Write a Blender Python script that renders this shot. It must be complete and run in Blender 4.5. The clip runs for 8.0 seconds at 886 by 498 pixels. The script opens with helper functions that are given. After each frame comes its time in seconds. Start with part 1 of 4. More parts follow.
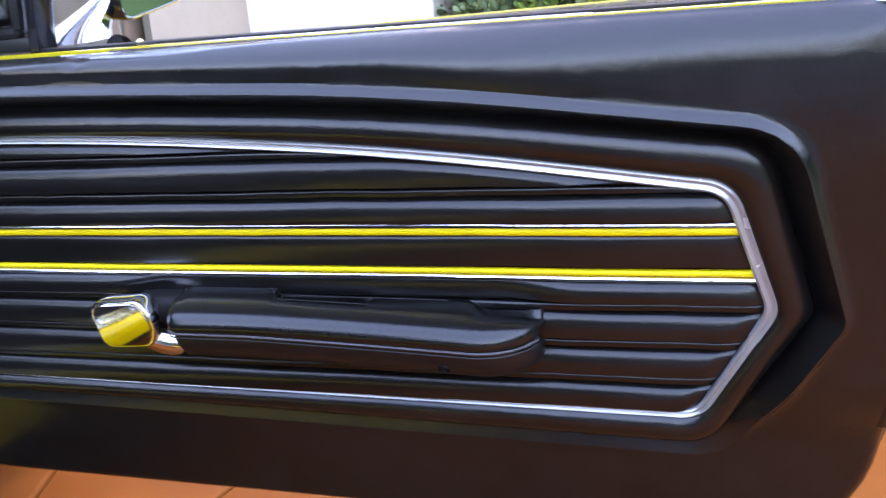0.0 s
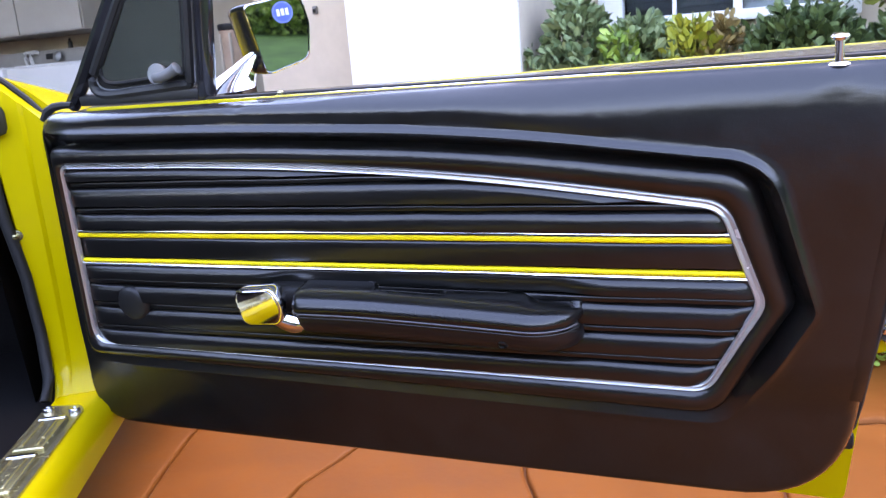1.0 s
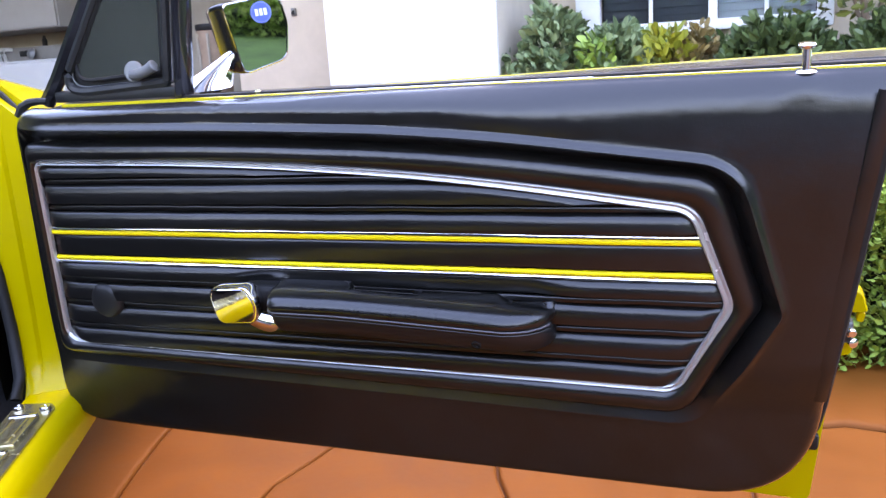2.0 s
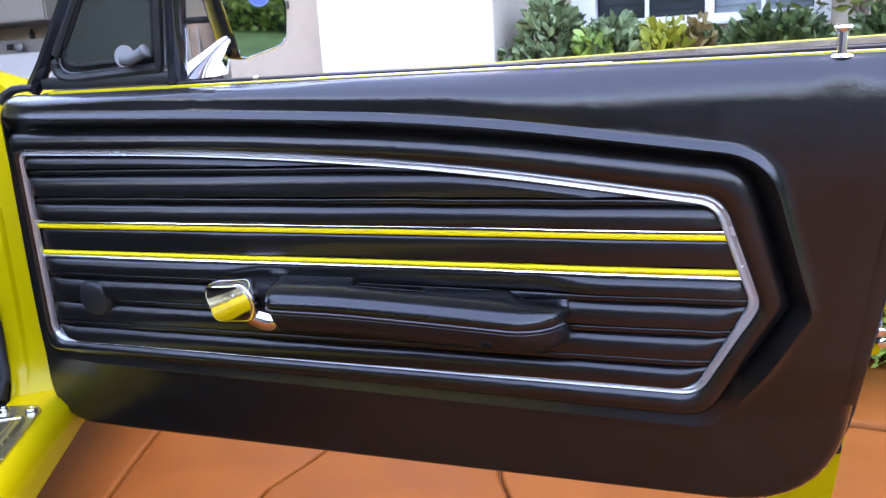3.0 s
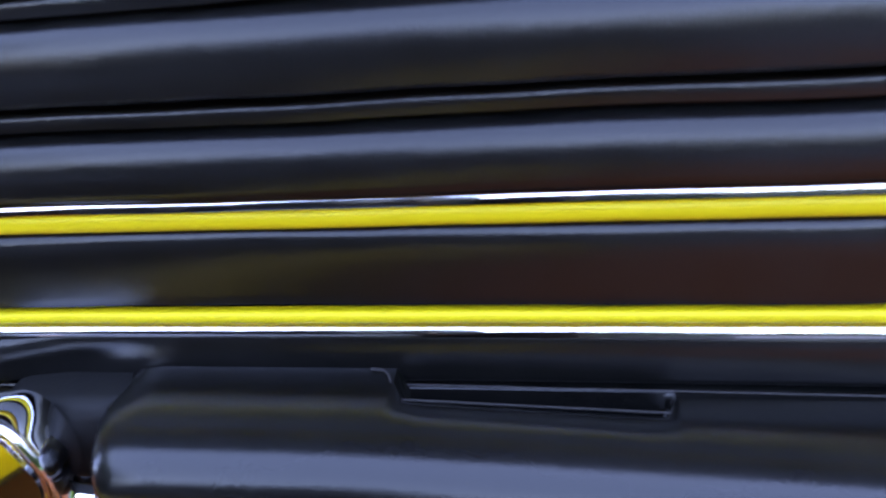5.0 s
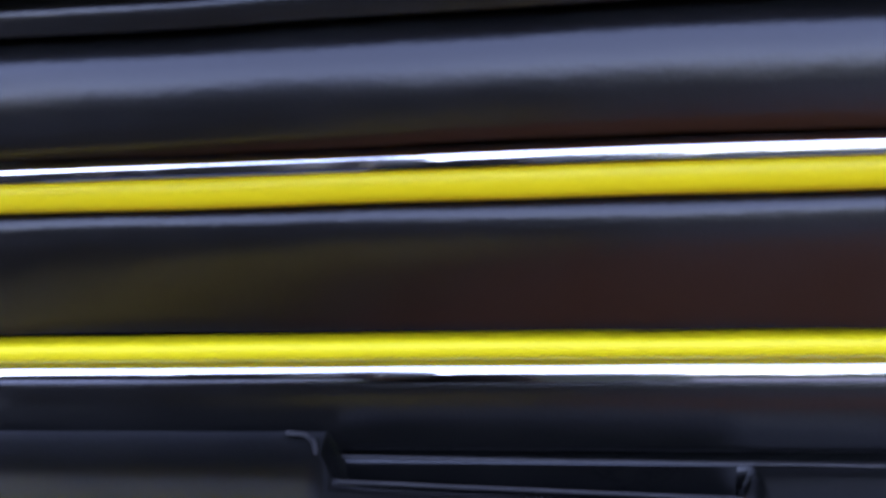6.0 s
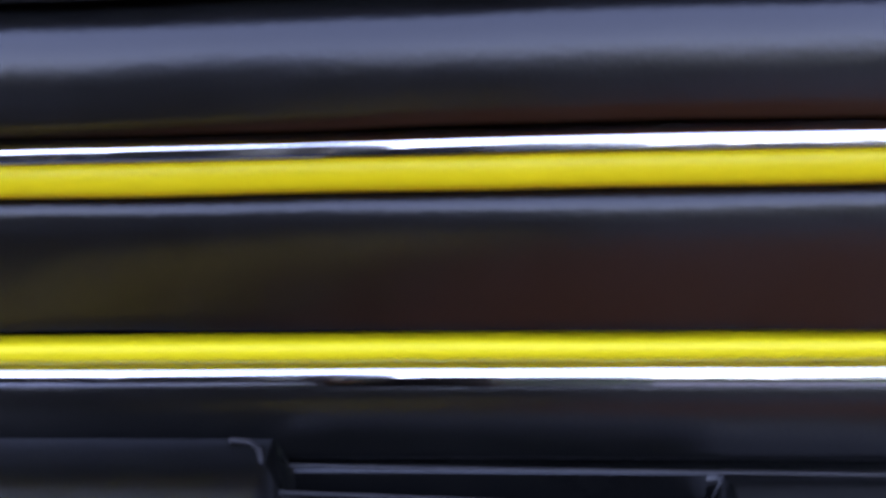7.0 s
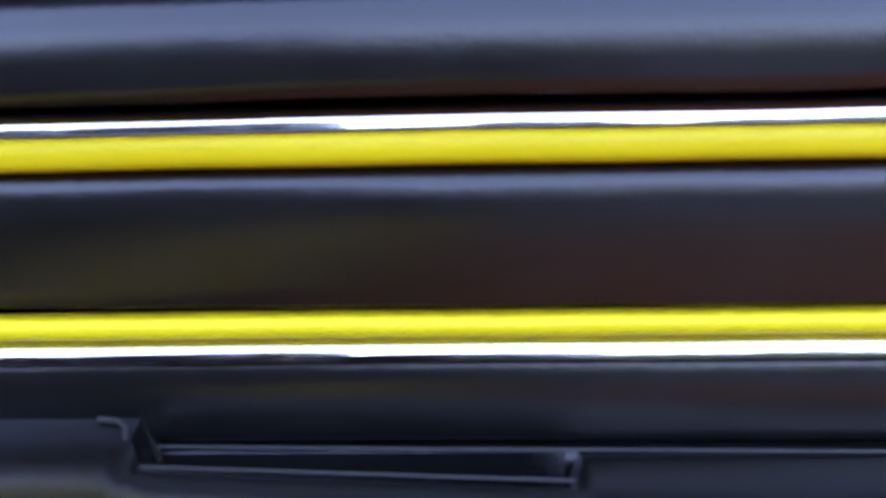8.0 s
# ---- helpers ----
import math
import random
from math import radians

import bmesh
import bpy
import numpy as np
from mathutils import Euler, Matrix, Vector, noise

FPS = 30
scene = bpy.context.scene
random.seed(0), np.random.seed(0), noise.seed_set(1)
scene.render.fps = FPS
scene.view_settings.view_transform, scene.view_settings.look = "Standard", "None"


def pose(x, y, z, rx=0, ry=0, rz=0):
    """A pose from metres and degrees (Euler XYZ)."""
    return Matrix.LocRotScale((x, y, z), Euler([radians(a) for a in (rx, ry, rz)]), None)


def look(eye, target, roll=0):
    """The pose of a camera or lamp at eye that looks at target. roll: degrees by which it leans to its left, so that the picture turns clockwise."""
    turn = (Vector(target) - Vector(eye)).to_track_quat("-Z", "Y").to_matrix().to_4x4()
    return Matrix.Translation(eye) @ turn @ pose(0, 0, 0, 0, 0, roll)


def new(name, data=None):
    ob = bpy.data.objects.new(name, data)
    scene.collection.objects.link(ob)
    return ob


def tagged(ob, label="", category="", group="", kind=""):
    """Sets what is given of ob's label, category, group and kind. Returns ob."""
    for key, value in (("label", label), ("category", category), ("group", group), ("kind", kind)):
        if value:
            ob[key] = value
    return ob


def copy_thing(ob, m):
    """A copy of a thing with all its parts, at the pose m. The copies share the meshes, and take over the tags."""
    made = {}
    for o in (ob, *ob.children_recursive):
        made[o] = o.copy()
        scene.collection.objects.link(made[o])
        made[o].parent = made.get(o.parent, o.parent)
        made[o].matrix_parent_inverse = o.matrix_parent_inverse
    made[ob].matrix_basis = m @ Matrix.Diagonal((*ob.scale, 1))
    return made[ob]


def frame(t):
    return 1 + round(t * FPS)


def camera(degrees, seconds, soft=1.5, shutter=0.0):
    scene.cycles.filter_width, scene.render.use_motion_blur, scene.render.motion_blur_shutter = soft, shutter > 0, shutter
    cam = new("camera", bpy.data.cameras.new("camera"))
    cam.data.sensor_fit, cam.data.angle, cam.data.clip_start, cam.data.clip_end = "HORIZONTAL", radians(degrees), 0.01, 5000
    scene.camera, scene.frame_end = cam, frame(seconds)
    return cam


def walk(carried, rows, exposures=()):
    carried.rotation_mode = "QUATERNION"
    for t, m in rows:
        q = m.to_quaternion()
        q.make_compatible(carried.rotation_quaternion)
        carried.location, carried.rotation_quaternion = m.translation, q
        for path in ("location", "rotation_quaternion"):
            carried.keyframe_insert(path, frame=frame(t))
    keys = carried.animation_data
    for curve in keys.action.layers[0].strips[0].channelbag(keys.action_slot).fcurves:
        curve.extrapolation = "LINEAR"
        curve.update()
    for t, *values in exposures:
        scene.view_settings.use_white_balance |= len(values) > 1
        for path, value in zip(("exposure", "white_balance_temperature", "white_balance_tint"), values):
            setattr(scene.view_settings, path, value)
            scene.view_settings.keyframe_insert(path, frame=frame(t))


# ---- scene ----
cam = camera(56.0, 8.0, soft=1.3, shutter=0.25)
cam.data.dof.use_dof, cam.data.dof.focus_distance, cam.data.dof.aperture_fstop = True, 0.85, 24.0
PATH = [
    (0, look((0.9400, -0.7156, 0.8005), (0.6653, 0.2056, 0.5250), -4.42)),
    (0.2, look((0.9638, -0.7704, 0.8278), (0.6610, 0.1388, 0.5420), -5.05)),
    (0.5, look((1.0016, -0.8421, 0.8351), (0.6491, 0.0577, 0.5782), -4.89)),
    (1, look((1.0355, -0.9267, 0.8242), (0.6594, -0.0286, 0.5963), -4.65)),
    (1.5, look((1.0409, -0.9430, 0.8068), (0.6867, -0.0304, 0.6028), -2.89)),
    (2, look((1.0407, -0.9357, 0.8212), (0.6907, -0.0263, 0.5966), -3.65)),
    (2.2, look((1.0397, -0.9367, 0.8048), (0.6910, -0.0244, 0.5900), -3.86)),
    (3.3, look((0.9575, -0.8356, 0.8144), (0.6218, 0.0730, 0.5659), -3.47)),
    (3.5, look((0.9090, -0.7786, 0.8313), (0.5698, 0.1219, 0.5593), -2.96)),
    (3.7, look((0.8430, -0.7240, 0.8117), (0.5271, 0.1850, 0.5399), -2.54)),
    (4, look((0.7771, -0.5870, 0.7568), (0.4566, 0.3296, 0.5179), -1.93)),
    (4.2, look((0.7322, -0.5056, 0.7557), (0.4374, 0.4125, 0.4909), -2.72)),
    (4.5, look((0.6933, -0.4225, 0.7110), (0.4551, 0.5201, 0.4773), -0.97)),
    (4.8, look((0.6321, -0.3253, 0.6962), (0.4733, 0.6224, 0.4194), -1.50)),
    (5, look((0.6211, -0.2716, 0.6759), (0.4414, 0.6673, 0.3823), -4.15)),
    (5.2, look((0.6161, -0.2362, 0.6593), (0.4165, 0.7039, 0.3830), -4.39)),
    (6.3, look((0.5967, -0.1741, 0.6308), (0.5086, 0.7960, 0.4044), -2.68)),
    (6.5, look((0.5959, -0.1752, 0.6329), (0.5141, 0.7965, 0.4114), -2.72)),
    (6.6, look((0.5973, -0.1762, 0.6326), (0.5222, 0.7942, 0.4033), -2.47)),
    (6.8, look((0.5969, -0.1661, 0.6256), (0.5263, 0.8027, 0.3881), -1.59)),
    (7, look((0.5993, -0.1661, 0.6263), (0.5308, 0.8056, 0.4002), -1.65)),
    (7.2, look((0.6063, -0.1655, 0.6235), (0.5305, 0.8092, 0.4130), -2.19)),
    (7.5, look((0.6078, -0.1678, 0.6144), (0.5294, 0.8103, 0.4220), -1.36)),
    (7.6, look((0.6151, -0.1663, 0.6115), (0.5276, 0.8146, 0.4375), -2.42)),
    (7.8, look((0.6225, -0.1730, 0.6064), (0.5546, 0.8108, 0.4404), -1.54)),
    (8, look((0.6244, -0.1780, 0.6045), (0.5885, 0.8133, 0.4781), -1.00)),]
walk(cam, PATH, exposures=((0.0, 3.68, 7600, 31), (2.0, 3.74, 7850, 31), (3.5, 3.66, 7250, 31), (5.0, 3.45, 6900, 34), (6.5, 3.36, 7200, 39), (7.5, 3.32, 7300, 39), (8.0, 3.62, 6850, 35)))

# ---- world and light ----
LEAN = radians(9.03)      # the door leans in at the top
world = bpy.data.worlds.new("world")
world.use_nodes = True
scene.world = world
wn = world.node_tree.nodes
sky = wn.new("ShaderNodeTexSky")
sky.sky_type = "NISHITA"
sky.sun_disc = False
sky.dust_density = 0.1
sky.air_density = 1.15
sky.ozone_density = 1.0
sky.sun_elevation = radians(69)
sky.sun_rotation = radians(18)
wn["Background"].inputs["Strength"].default_value = 0.15
world.node_tree.links.new(sky.outputs[0], wn["Background"].inputs["Color"])
sun_data = bpy.data.lights.new("sun", "SUN")
sun_data.energy = 0.32
sun_data.angle = radians(40)
sun_data.color = (1.0, 0.83, 0.66)
sun = new("sun", sun_data)
sun.matrix_world = look((0.6, 1.85, 5.0), (0, 0, 0))


# ---- materials ----
def shader(name, base, rough=0.5, metal=0.0, spread=0.0, scale=8.0, bump=0.0, bump_scale=300.0, coat=0.0, spec=0.5, wave=0.0,
           second=None, stain_scale=3.0, rough_spread=0.0, per_object=0.0, coat_rough=0.05):
    """A surface: base colour varied at two scales, roughness varied, fine relief."""
    m = bpy.data.materials.new(name)
    m.use_nodes = True
    nt = m.node_tree
    b = nt.nodes["Principled BSDF"]
    b.inputs["Base Color"].default_value = (*base, 1)
    b.inputs["Roughness"].default_value = rough
    b.inputs["Metallic"].default_value = metal
    b.inputs["Coat Weight"].default_value = coat
    b.inputs["Coat Roughness"].default_value = coat_rough
    b.inputs["Specular IOR Level"].default_value = spec
    tc = nt.nodes.new("ShaderNodeTexCoord")
    if spread or second:
        n1 = nt.nodes.new("ShaderNodeTexNoise")
        n1.inputs["Scale"].default_value = scale
        n1.inputs["Detail"].default_value = 6
        n2 = nt.nodes.new("ShaderNodeTexNoise")
        n2.inputs["Scale"].default_value = stain_scale
        n2.inputs["Detail"].default_value = 3
        nt.links.new(tc.outputs["Object"], n1.inputs["Vector"])
        nt.links.new(tc.outputs["Object"], n2.inputs["Vector"])
        add = nt.nodes.new("ShaderNodeMath")
        add.operation = "ADD"
        nt.links.new(n1.outputs["Fac"], add.inputs[0])
        nt.links.new(n2.outputs["Fac"], add.inputs[1])
        last = add.outputs[0]
        if per_object:
            info = nt.nodes.new("ShaderNodeObjectInfo")
            mul = nt.nodes.new("ShaderNodeMath")
            mul.operation = "MULTIPLY_ADD"
            mul.inputs[1].default_value = per_object
            nt.links.new(info.outputs["Random"], mul.inputs[0])
            nt.links.new(last, mul.inputs[2])
            last = mul.outputs[0]
        ramp = nt.nodes.new("ShaderNodeMapRange")
        ramp.inputs["From Min"].default_value = 0.7
        ramp.inputs["From Max"].default_value = 1.3 + per_object
        nt.links.new(last, ramp.inputs["Value"])
        mix = nt.nodes.new("ShaderNodeMix")
        mix.data_type = "RGBA"
        low = second or tuple(c * (1 - spread) for c in base)
        high = base if second else tuple(min(1, c * (1 + spread)) for c in base)
        mix.inputs["A"].default_value = (*low, 1)
        mix.inputs["B"].default_value = (*high, 1)
        nt.links.new(ramp.outputs[0], mix.inputs["Factor"])
        nt.links.new(mix.outputs["Result"], b.inputs["Base Color"])
        if rough_spread:
            rr = nt.nodes.new("ShaderNodeMapRange")
            rr.inputs["From Min"].default_value = 0.7
            rr.inputs["From Max"].default_value = 1.3
            rr.inputs["To Min"].default_value = rough - rough_spread
            rr.inputs["To Max"].default_value = rough + rough_spread
            nt.links.new(last, rr.inputs["Value"])
            nt.links.new(rr.outputs[0], b.inputs["Roughness"])
    if bump:
        n3 = nt.nodes.new("ShaderNodeTexNoise")
        n3.inputs["Scale"].default_value = bump_scale
        n3.inputs["Detail"].default_value = 4
        nt.links.new(tc.outputs["Object"], n3.inputs["Vector"])
        bp = nt.nodes.new("ShaderNodeBump")
        bp.inputs["Strength"].default_value = bump
        bp.inputs["Distance"].default_value = 0.001
        nt.links.new(n3.outputs["Fac"], bp.inputs["Height"])
        if wave:
            n4 = nt.nodes.new("ShaderNodeTexNoise")
            n4.inputs["Scale"].default_value = 55
            n4.inputs["Detail"].default_value = 5
            nt.links.new(tc.outputs["Object"], n4.inputs["Vector"])
            bp2 = nt.nodes.new("ShaderNodeBump")
            bp2.inputs["Strength"].default_value = wave
            bp2.inputs["Distance"].default_value = 0.002
            nt.links.new(n4.outputs["Fac"], bp2.inputs["Height"])
            nt.links.new(bp2.outputs["Normal"], bp.inputs["Normal"])
        nt.links.new(bp.outputs["Normal"], b.inputs["Normal"])
        nt.links.new(bp.outputs["Normal"], b.inputs["Coat Normal"])
    return m


def leaf_material(name, dark, light):
    """Leaves, each one a shade of its own."""
    m = bpy.data.materials.new(name)
    m.use_nodes = True
    nt = m.node_tree
    b = nt.nodes["Principled BSDF"]
    geo = nt.nodes.new("ShaderNodeNewGeometry")
    ramp = nt.nodes.new("ShaderNodeValToRGB")
    ramp.color_ramp.elements[0].color = (*dark, 1)
    ramp.color_ramp.elements[1].color = (*light, 1)
    nt.links.new(geo.outputs["Random Per Island"], ramp.inputs["Fac"])
    nt.links.new(ramp.outputs["Color"], b.inputs["Base Color"])
    b.inputs["Roughness"].default_value = 0.42
    return m


def glass_material(name, tint, rough=0.02):
    m = bpy.data.materials.new(name)
    m.use_nodes = True
    b = m.node_tree.nodes["Principled BSDF"]
    b.inputs["Base Color"].default_value = (*tint, 1)
    b.inputs["Transmission Weight"].default_value = 1.0
    b.inputs["Roughness"].default_value = rough
    b.inputs["IOR"].default_value = 1.1
    return m


VINYL = shader("black_vinyl", (0.0046, 0.0046, 0.0044), 0.46, spread=0.35, scale=30, bump=0.14, bump_scale=900, wave=0.30, rough_spread=0.10, stain_scale=7, spec=0.16, coat=1.0, coat_rough=0.11)
VINYL_SMOOTH = shader("black_pleat_vinyl", (0.0046, 0.0046, 0.0044), 0.45, spread=0.3, scale=40, bump=0.10, bump_scale=1100, wave=0.13, rough_spread=0.08, spec=0.12, coat=0.9, coat_rough=0.18)
VINYL_PAD = shader("black_armrest_vinyl", (0.0046, 0.0046, 0.0044), 0.42, spread=0.3, scale=40, bump=0.08, bump_scale=1100, wave=0.06, rough_spread=0.06, spec=0.12, coat=1.0, coat_rough=0.17)
RUBBER = shader("black_rubber", (0.008, 0.008, 0.008), 0.62, spread=0.3, scale=60, bump=0.2, bump_scale=500, spec=0.3)
PLASTIC = shader("black_plastic", (0.007, 0.007, 0.0075), 0.40, spread=0.3, scale=60, bump=0.2, bump_scale=700)
CHROME = shader("chrome", (0.80, 0.80, 0.82), 0.07, metal=1.0, spread=0.04, scale=50, rough_spread=0.02)
TRIM = shader("bright_moulding", (0.50, 0.50, 0.485), 0.22, metal=0.62, spread=0.08, scale=45, rough_spread=0.07)
# steel: yellow bodywork mirrored in the sill plate is mixed into the base colour
STEEL = shader("steel_with_yellow_reflection", (0.44, 0.40, 0.22), 0.24, metal=0.85, spread=0.1, scale=80, rough_spread=0.08)
GREY_METAL = shader("grey_cast_metal", (0.15, 0.155, 0.155), 0.42, metal=0.4, spread=0.1, scale=50)
YELLOW = shader("yellow_paint", (0.45, 0.345, 0.002), 0.22, spread=0.03, scale=6, spec=0.22)
PIPING = shader("yellow_piping", (0.86, 0.68, 0.008), 0.42, spread=0.02, scale=14, spec=0.3)
LIP_PAINT = shader("yellow_edge_paint", (0.50, 0.40, 0.012), 0.16, spread=0.05, scale=20, spec=0.6, coat=0.5)
BLACK_PAINT = shader("black_paint", (0.012, 0.012, 0.014), 0.18, spread=0.2, scale=12, coat=0.4)
CARPET = shader("black_carpet", (0.005, 0.0045, 0.0045), 0.95, spread=0.4, scale=200, bump=0.8, bump_scale=600, spec=0.1)
STONE = shader("terracotta_stamped_concrete", (0.205, 0.062, 0.0085), 0.55, second=(0.135, 0.039, 0.0055), scale=9, bump=0.5, bump_scale=40, stain_scale=1.6, rough_spread=0.12, per_object=0.25, spec=0.14)
GROUT = shader("brown_joint_sand", (0.105, 0.034, 0.010), 0.9, spread=0.3, scale=30, bump=0.5, bump_scale=150)
# stucco whitened to stand for strong light on the pier's front
SUNLIT_WALL = shader("sunlit_stucco", (0.78, 0.765, 0.74), 0.85, spread=0.04, scale=14, bump=0.4, bump_scale=90)
BEIGE_WALL = shader("beige_stucco", (0.53, 0.44, 0.335), 0.85, spread=0.06, scale=14, bump=0.4, bump_scale=90)
CREAM_WALL = shader("cream_stucco", (0.54, 0.475, 0.385), 0.85, spread=0.05, scale=14, bump=0.4, bump_scale=90)
WHITE_TRIM = shader("white_painted_trim", (0.80, 0.80, 0.78), 0.5, spread=0.04, scale=20)
# garage whites and plaster: the dimness indoors is put into their base colours
CABINET = shader("white_laminate_in_shade", (0.27, 0.26, 0.24), 0.45, spread=0.05, scale=8)
APPLIANCE = shader("white_enamel_in_shade", (0.42, 0.415, 0.40), 0.3, spread=0.03, scale=8)
GARAGE_WALL = shader("garage_plaster_in_shade", (0.32, 0.285, 0.235), 0.85, spread=0.08, scale=6, bump=0.3, bump_scale=80)
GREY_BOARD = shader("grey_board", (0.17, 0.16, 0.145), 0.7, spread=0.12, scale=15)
DARK_ROOM = shader("dark_room_wall", (0.10, 0.10, 0.10), 0.8, spread=0.1, scale=4)
BLIND = shader("window_blind_slat", (0.26, 0.28, 0.30), 0.55, spread=0.08, scale=20)
BROWN_CLOTH = shader("brown_canvas", (0.30, 0.21, 0.15), 0.8, spread=0.2, scale=12)
BARK = shader("grey_brown_bark", (0.20, 0.14, 0.10), 0.85, spread=0.35, scale=25, bump=0.9, bump_scale=90)
GRASS = shader("lawn_green", (0.06, 0.13, 0.025), 0.8, spread=0.4, scale=30, bump=0.9, bump_scale=120)
BLUE = shader("blue_sticker", (0.075, 0.13, 0.42), 0.4, spread=0.1, scale=60)
PALE_BLUE = shader("pale_blue_sticker_ring", (0.20, 0.27, 0.52), 0.4)
WHITE_INK = shader("white_sticker", (0.7, 0.72, 0.78), 0.4)
# near black: the shade between the leaves as a colour
SHADE = shader("inner_plant_shade", (0.012, 0.022, 0.008), .8, spread=.5, scale=12, bump=.9, bump_scale=40)
LEAF = leaf_material("hedge_leaf", (0.030, 0.060, 0.020), (0.13, 0.20, 0.065))
LEAF_GREY = leaf_material("grey_green_leaf", (0.06, 0.11, 0.045), (0.30, 0.38, 0.19))
LEAF_DARK = leaf_material("dark_hedge_leaf", (0.022, 0.046, 0.016), (0.13, 0.19, 0.065))
LEAF_RUST = leaf_material("rusty_leaf", (0.10, 0.07, 0.025), (0.36, 0.26, 0.10))
LEAF_BRIGHT = leaf_material("shrub_leaf", (0.10, 0.20, 0.03), (0.34, 0.47, 0.09))
LEAF_YELLOW = leaf_material("yellow_leaf", (0.16, 0.20, 0.02), (0.46, 0.43, 0.05))
LEAF_TREE = leaf_material("tree_leaf", (0.03, 0.07, 0.015), (0.22, 0.24, 0.05))
MIRROR = shader("mirror_glass", (0.30, 0.33, 0.31), 0.025, metal=1.0)

VENT_GLASS = shader("hazy_tinted_glass", (0.055, 0.062, 0.050), 0.10, spread=0.3, scale=5, spec=0.5)
VENT_GLASS.node_tree.nodes["Principled BSDF"].inputs["Transmission Weight"].default_value = 0.35
GREY_SEAL = shader("weathered_grey_rubber", (0.013, 0.014, 0.0145), 0.5, spread=0.3, scale=40, bump=0.2, bump_scale=400)


# ---- mesh helpers ----
def part(name, bm, material, parent=None, label="", smooth=True):
    me = bpy.data.meshes.new(name)
    bmesh.ops.recalc_face_normals(bm, faces=bm.faces)
    bm.to_mesh(me)
    bm.free()
    if smooth:
        for p in me.polygons:
            p.use_smooth = True
        me.set_sharp_from_angle(angle=radians(40))
    me.materials.append(material)
    ob = new(name, me)
    if parent:
        ob.parent = parent
    if label:
        tagged(ob, label=label)
    return ob


def empty(name, m):
    ob = new(name)
    ob.matrix_world = m
    return ob


def grid(bm, rows, closed=False, caps=False):
    """Quads between rows of points; closed joins each row's end to its start."""
    vs = [[bm.verts.new(p) for p in row] for row in rows]
    for a, b in zip(vs, vs[1:]):
        n = len(a)
        for i in range(n if closed else n - 1):
            j = (i + 1) % n
            bm.faces.new((a[i], a[j], b[j], b[i]))
    if caps:
        bm.faces.new(vs[0])
        bm.faces.new(vs[-1])
    return vs


def box(bm, x0, x1, y0, y1, z0, z1, bevel=0.0, segments=2):
    made = bmesh.ops.create_cube(bm, size=1.0)
    for v in made["verts"]:
        v.co = Vector(((x0 + x1) / 2 + v.co.x * (x1 - x0), (y0 + y1) / 2 + v.co.y * (y1 - y0), (z0 + z1) / 2 + v.co.z * (z1 - z0)))
    if bevel:
        edges = list({e for v in made["verts"] for e in v.link_edges})
        bmesh.ops.bevel(bm, geom=edges, offset=bevel, segments=segments, profile=0.5, affect="EDGES")


def boxed(name, material, parent, dims, bevel=0.003, label="", segments=2):
    bm = bmesh.new()
    box(bm, *dims, bevel=bevel, segments=segments)
    return part(name, bm, material, parent, label)


def sweep(bm, path, section, side, closed=False, caps=True):
    """A section of (across, out) drawn along a path; side(i) gives the across and out axes at a point."""
    rows = []
    for i, p in enumerate(path):
        a, o = side(i)
        rows.append([Vector(p) + a * s + o * t for s, t in section])
    if closed:
        rows.append(rows[0])
        vs = [[bm.verts.new(p) for p in row] for row in rows[:-1]]
        vs.append(vs[0])
        for a, b in zip(vs, vs[1:]):
            for i in range(len(a)):
                j = (i + 1) % len(a)
                bm.faces.new((a[i], a[j], b[j], b[i]))
    else:
        grid(bm, rows, closed=True, caps=caps)


def tube(bm, path, radius, sides=10, taper=1.0):
    """A round bar along a path."""
    pts = [Vector(p) for p in path]
    rows = []
    for i, p in enumerate(pts):
        d = (pts[min(i + 1, len(pts) - 1)] - pts[max(i - 1, 0)]).normalized()
        a = d.orthogonal().normalized() if abs(d.z) > 0.9 else d.cross(Vector((0, 0, 1))).normalized()
        b = d.cross(a)
        r = radius * (1 + (taper - 1) * i / (len(pts) - 1))
        rows.append([p + a * r * math.cos(k * math.tau / sides) + b * r * math.sin(k * math.tau / sides) for k in range(sides)])
    grid(bm, rows, closed=True, caps=True)


def lathe(bm, centre, axis, profile, sides=24):
    """A turned shape: profile of (radius, along the axis)."""
    d = Vector(axis).normalized()
    a = d.orthogonal().normalized()
    b = d.cross(a)
    rows = [[Vector(centre) + d * h + (a * math.cos(k * math.tau / sides) + b * math.sin(k * math.tau / sides)) * r
             for k in range(sides)] for r, h in profile]
    grid(bm, rows, closed=True, caps=True)


def rounded(corners, arc=8, edge=10):
    """A closed outline of straight sides and rounded corners (x, z, radius)."""
    out = []
    n = len(corners)
    ends = []
    for i in range(n):
        p, a, b = (Vector(corners[j % n][:2]) for j in (i, i - 1, i + 1))
        da, db = (a - p), (b - p)
        la, lb = da.length, db.length
        da.normalize(), db.normalize()
        half = math.acos(max(-1, min(1, da.dot(db)))) / 2
        t = min(corners[i][2] / math.tan(half), la * 0.45, lb * 0.45)
        s, e = p + da * t, p + db * t
        ends.append([(s * (1 - u) * (1 - u) + p * 2 * u * (1 - u) + e * u * u) for u in (k / arc for k in range(arc + 1))])
    for i in range(n):
        out += ends[i]
        a, b = ends[i][-1], ends[(i + 1) % n][0]
        out += [a.lerp(b, k / edge) for k in range(1, edge)]
    return out


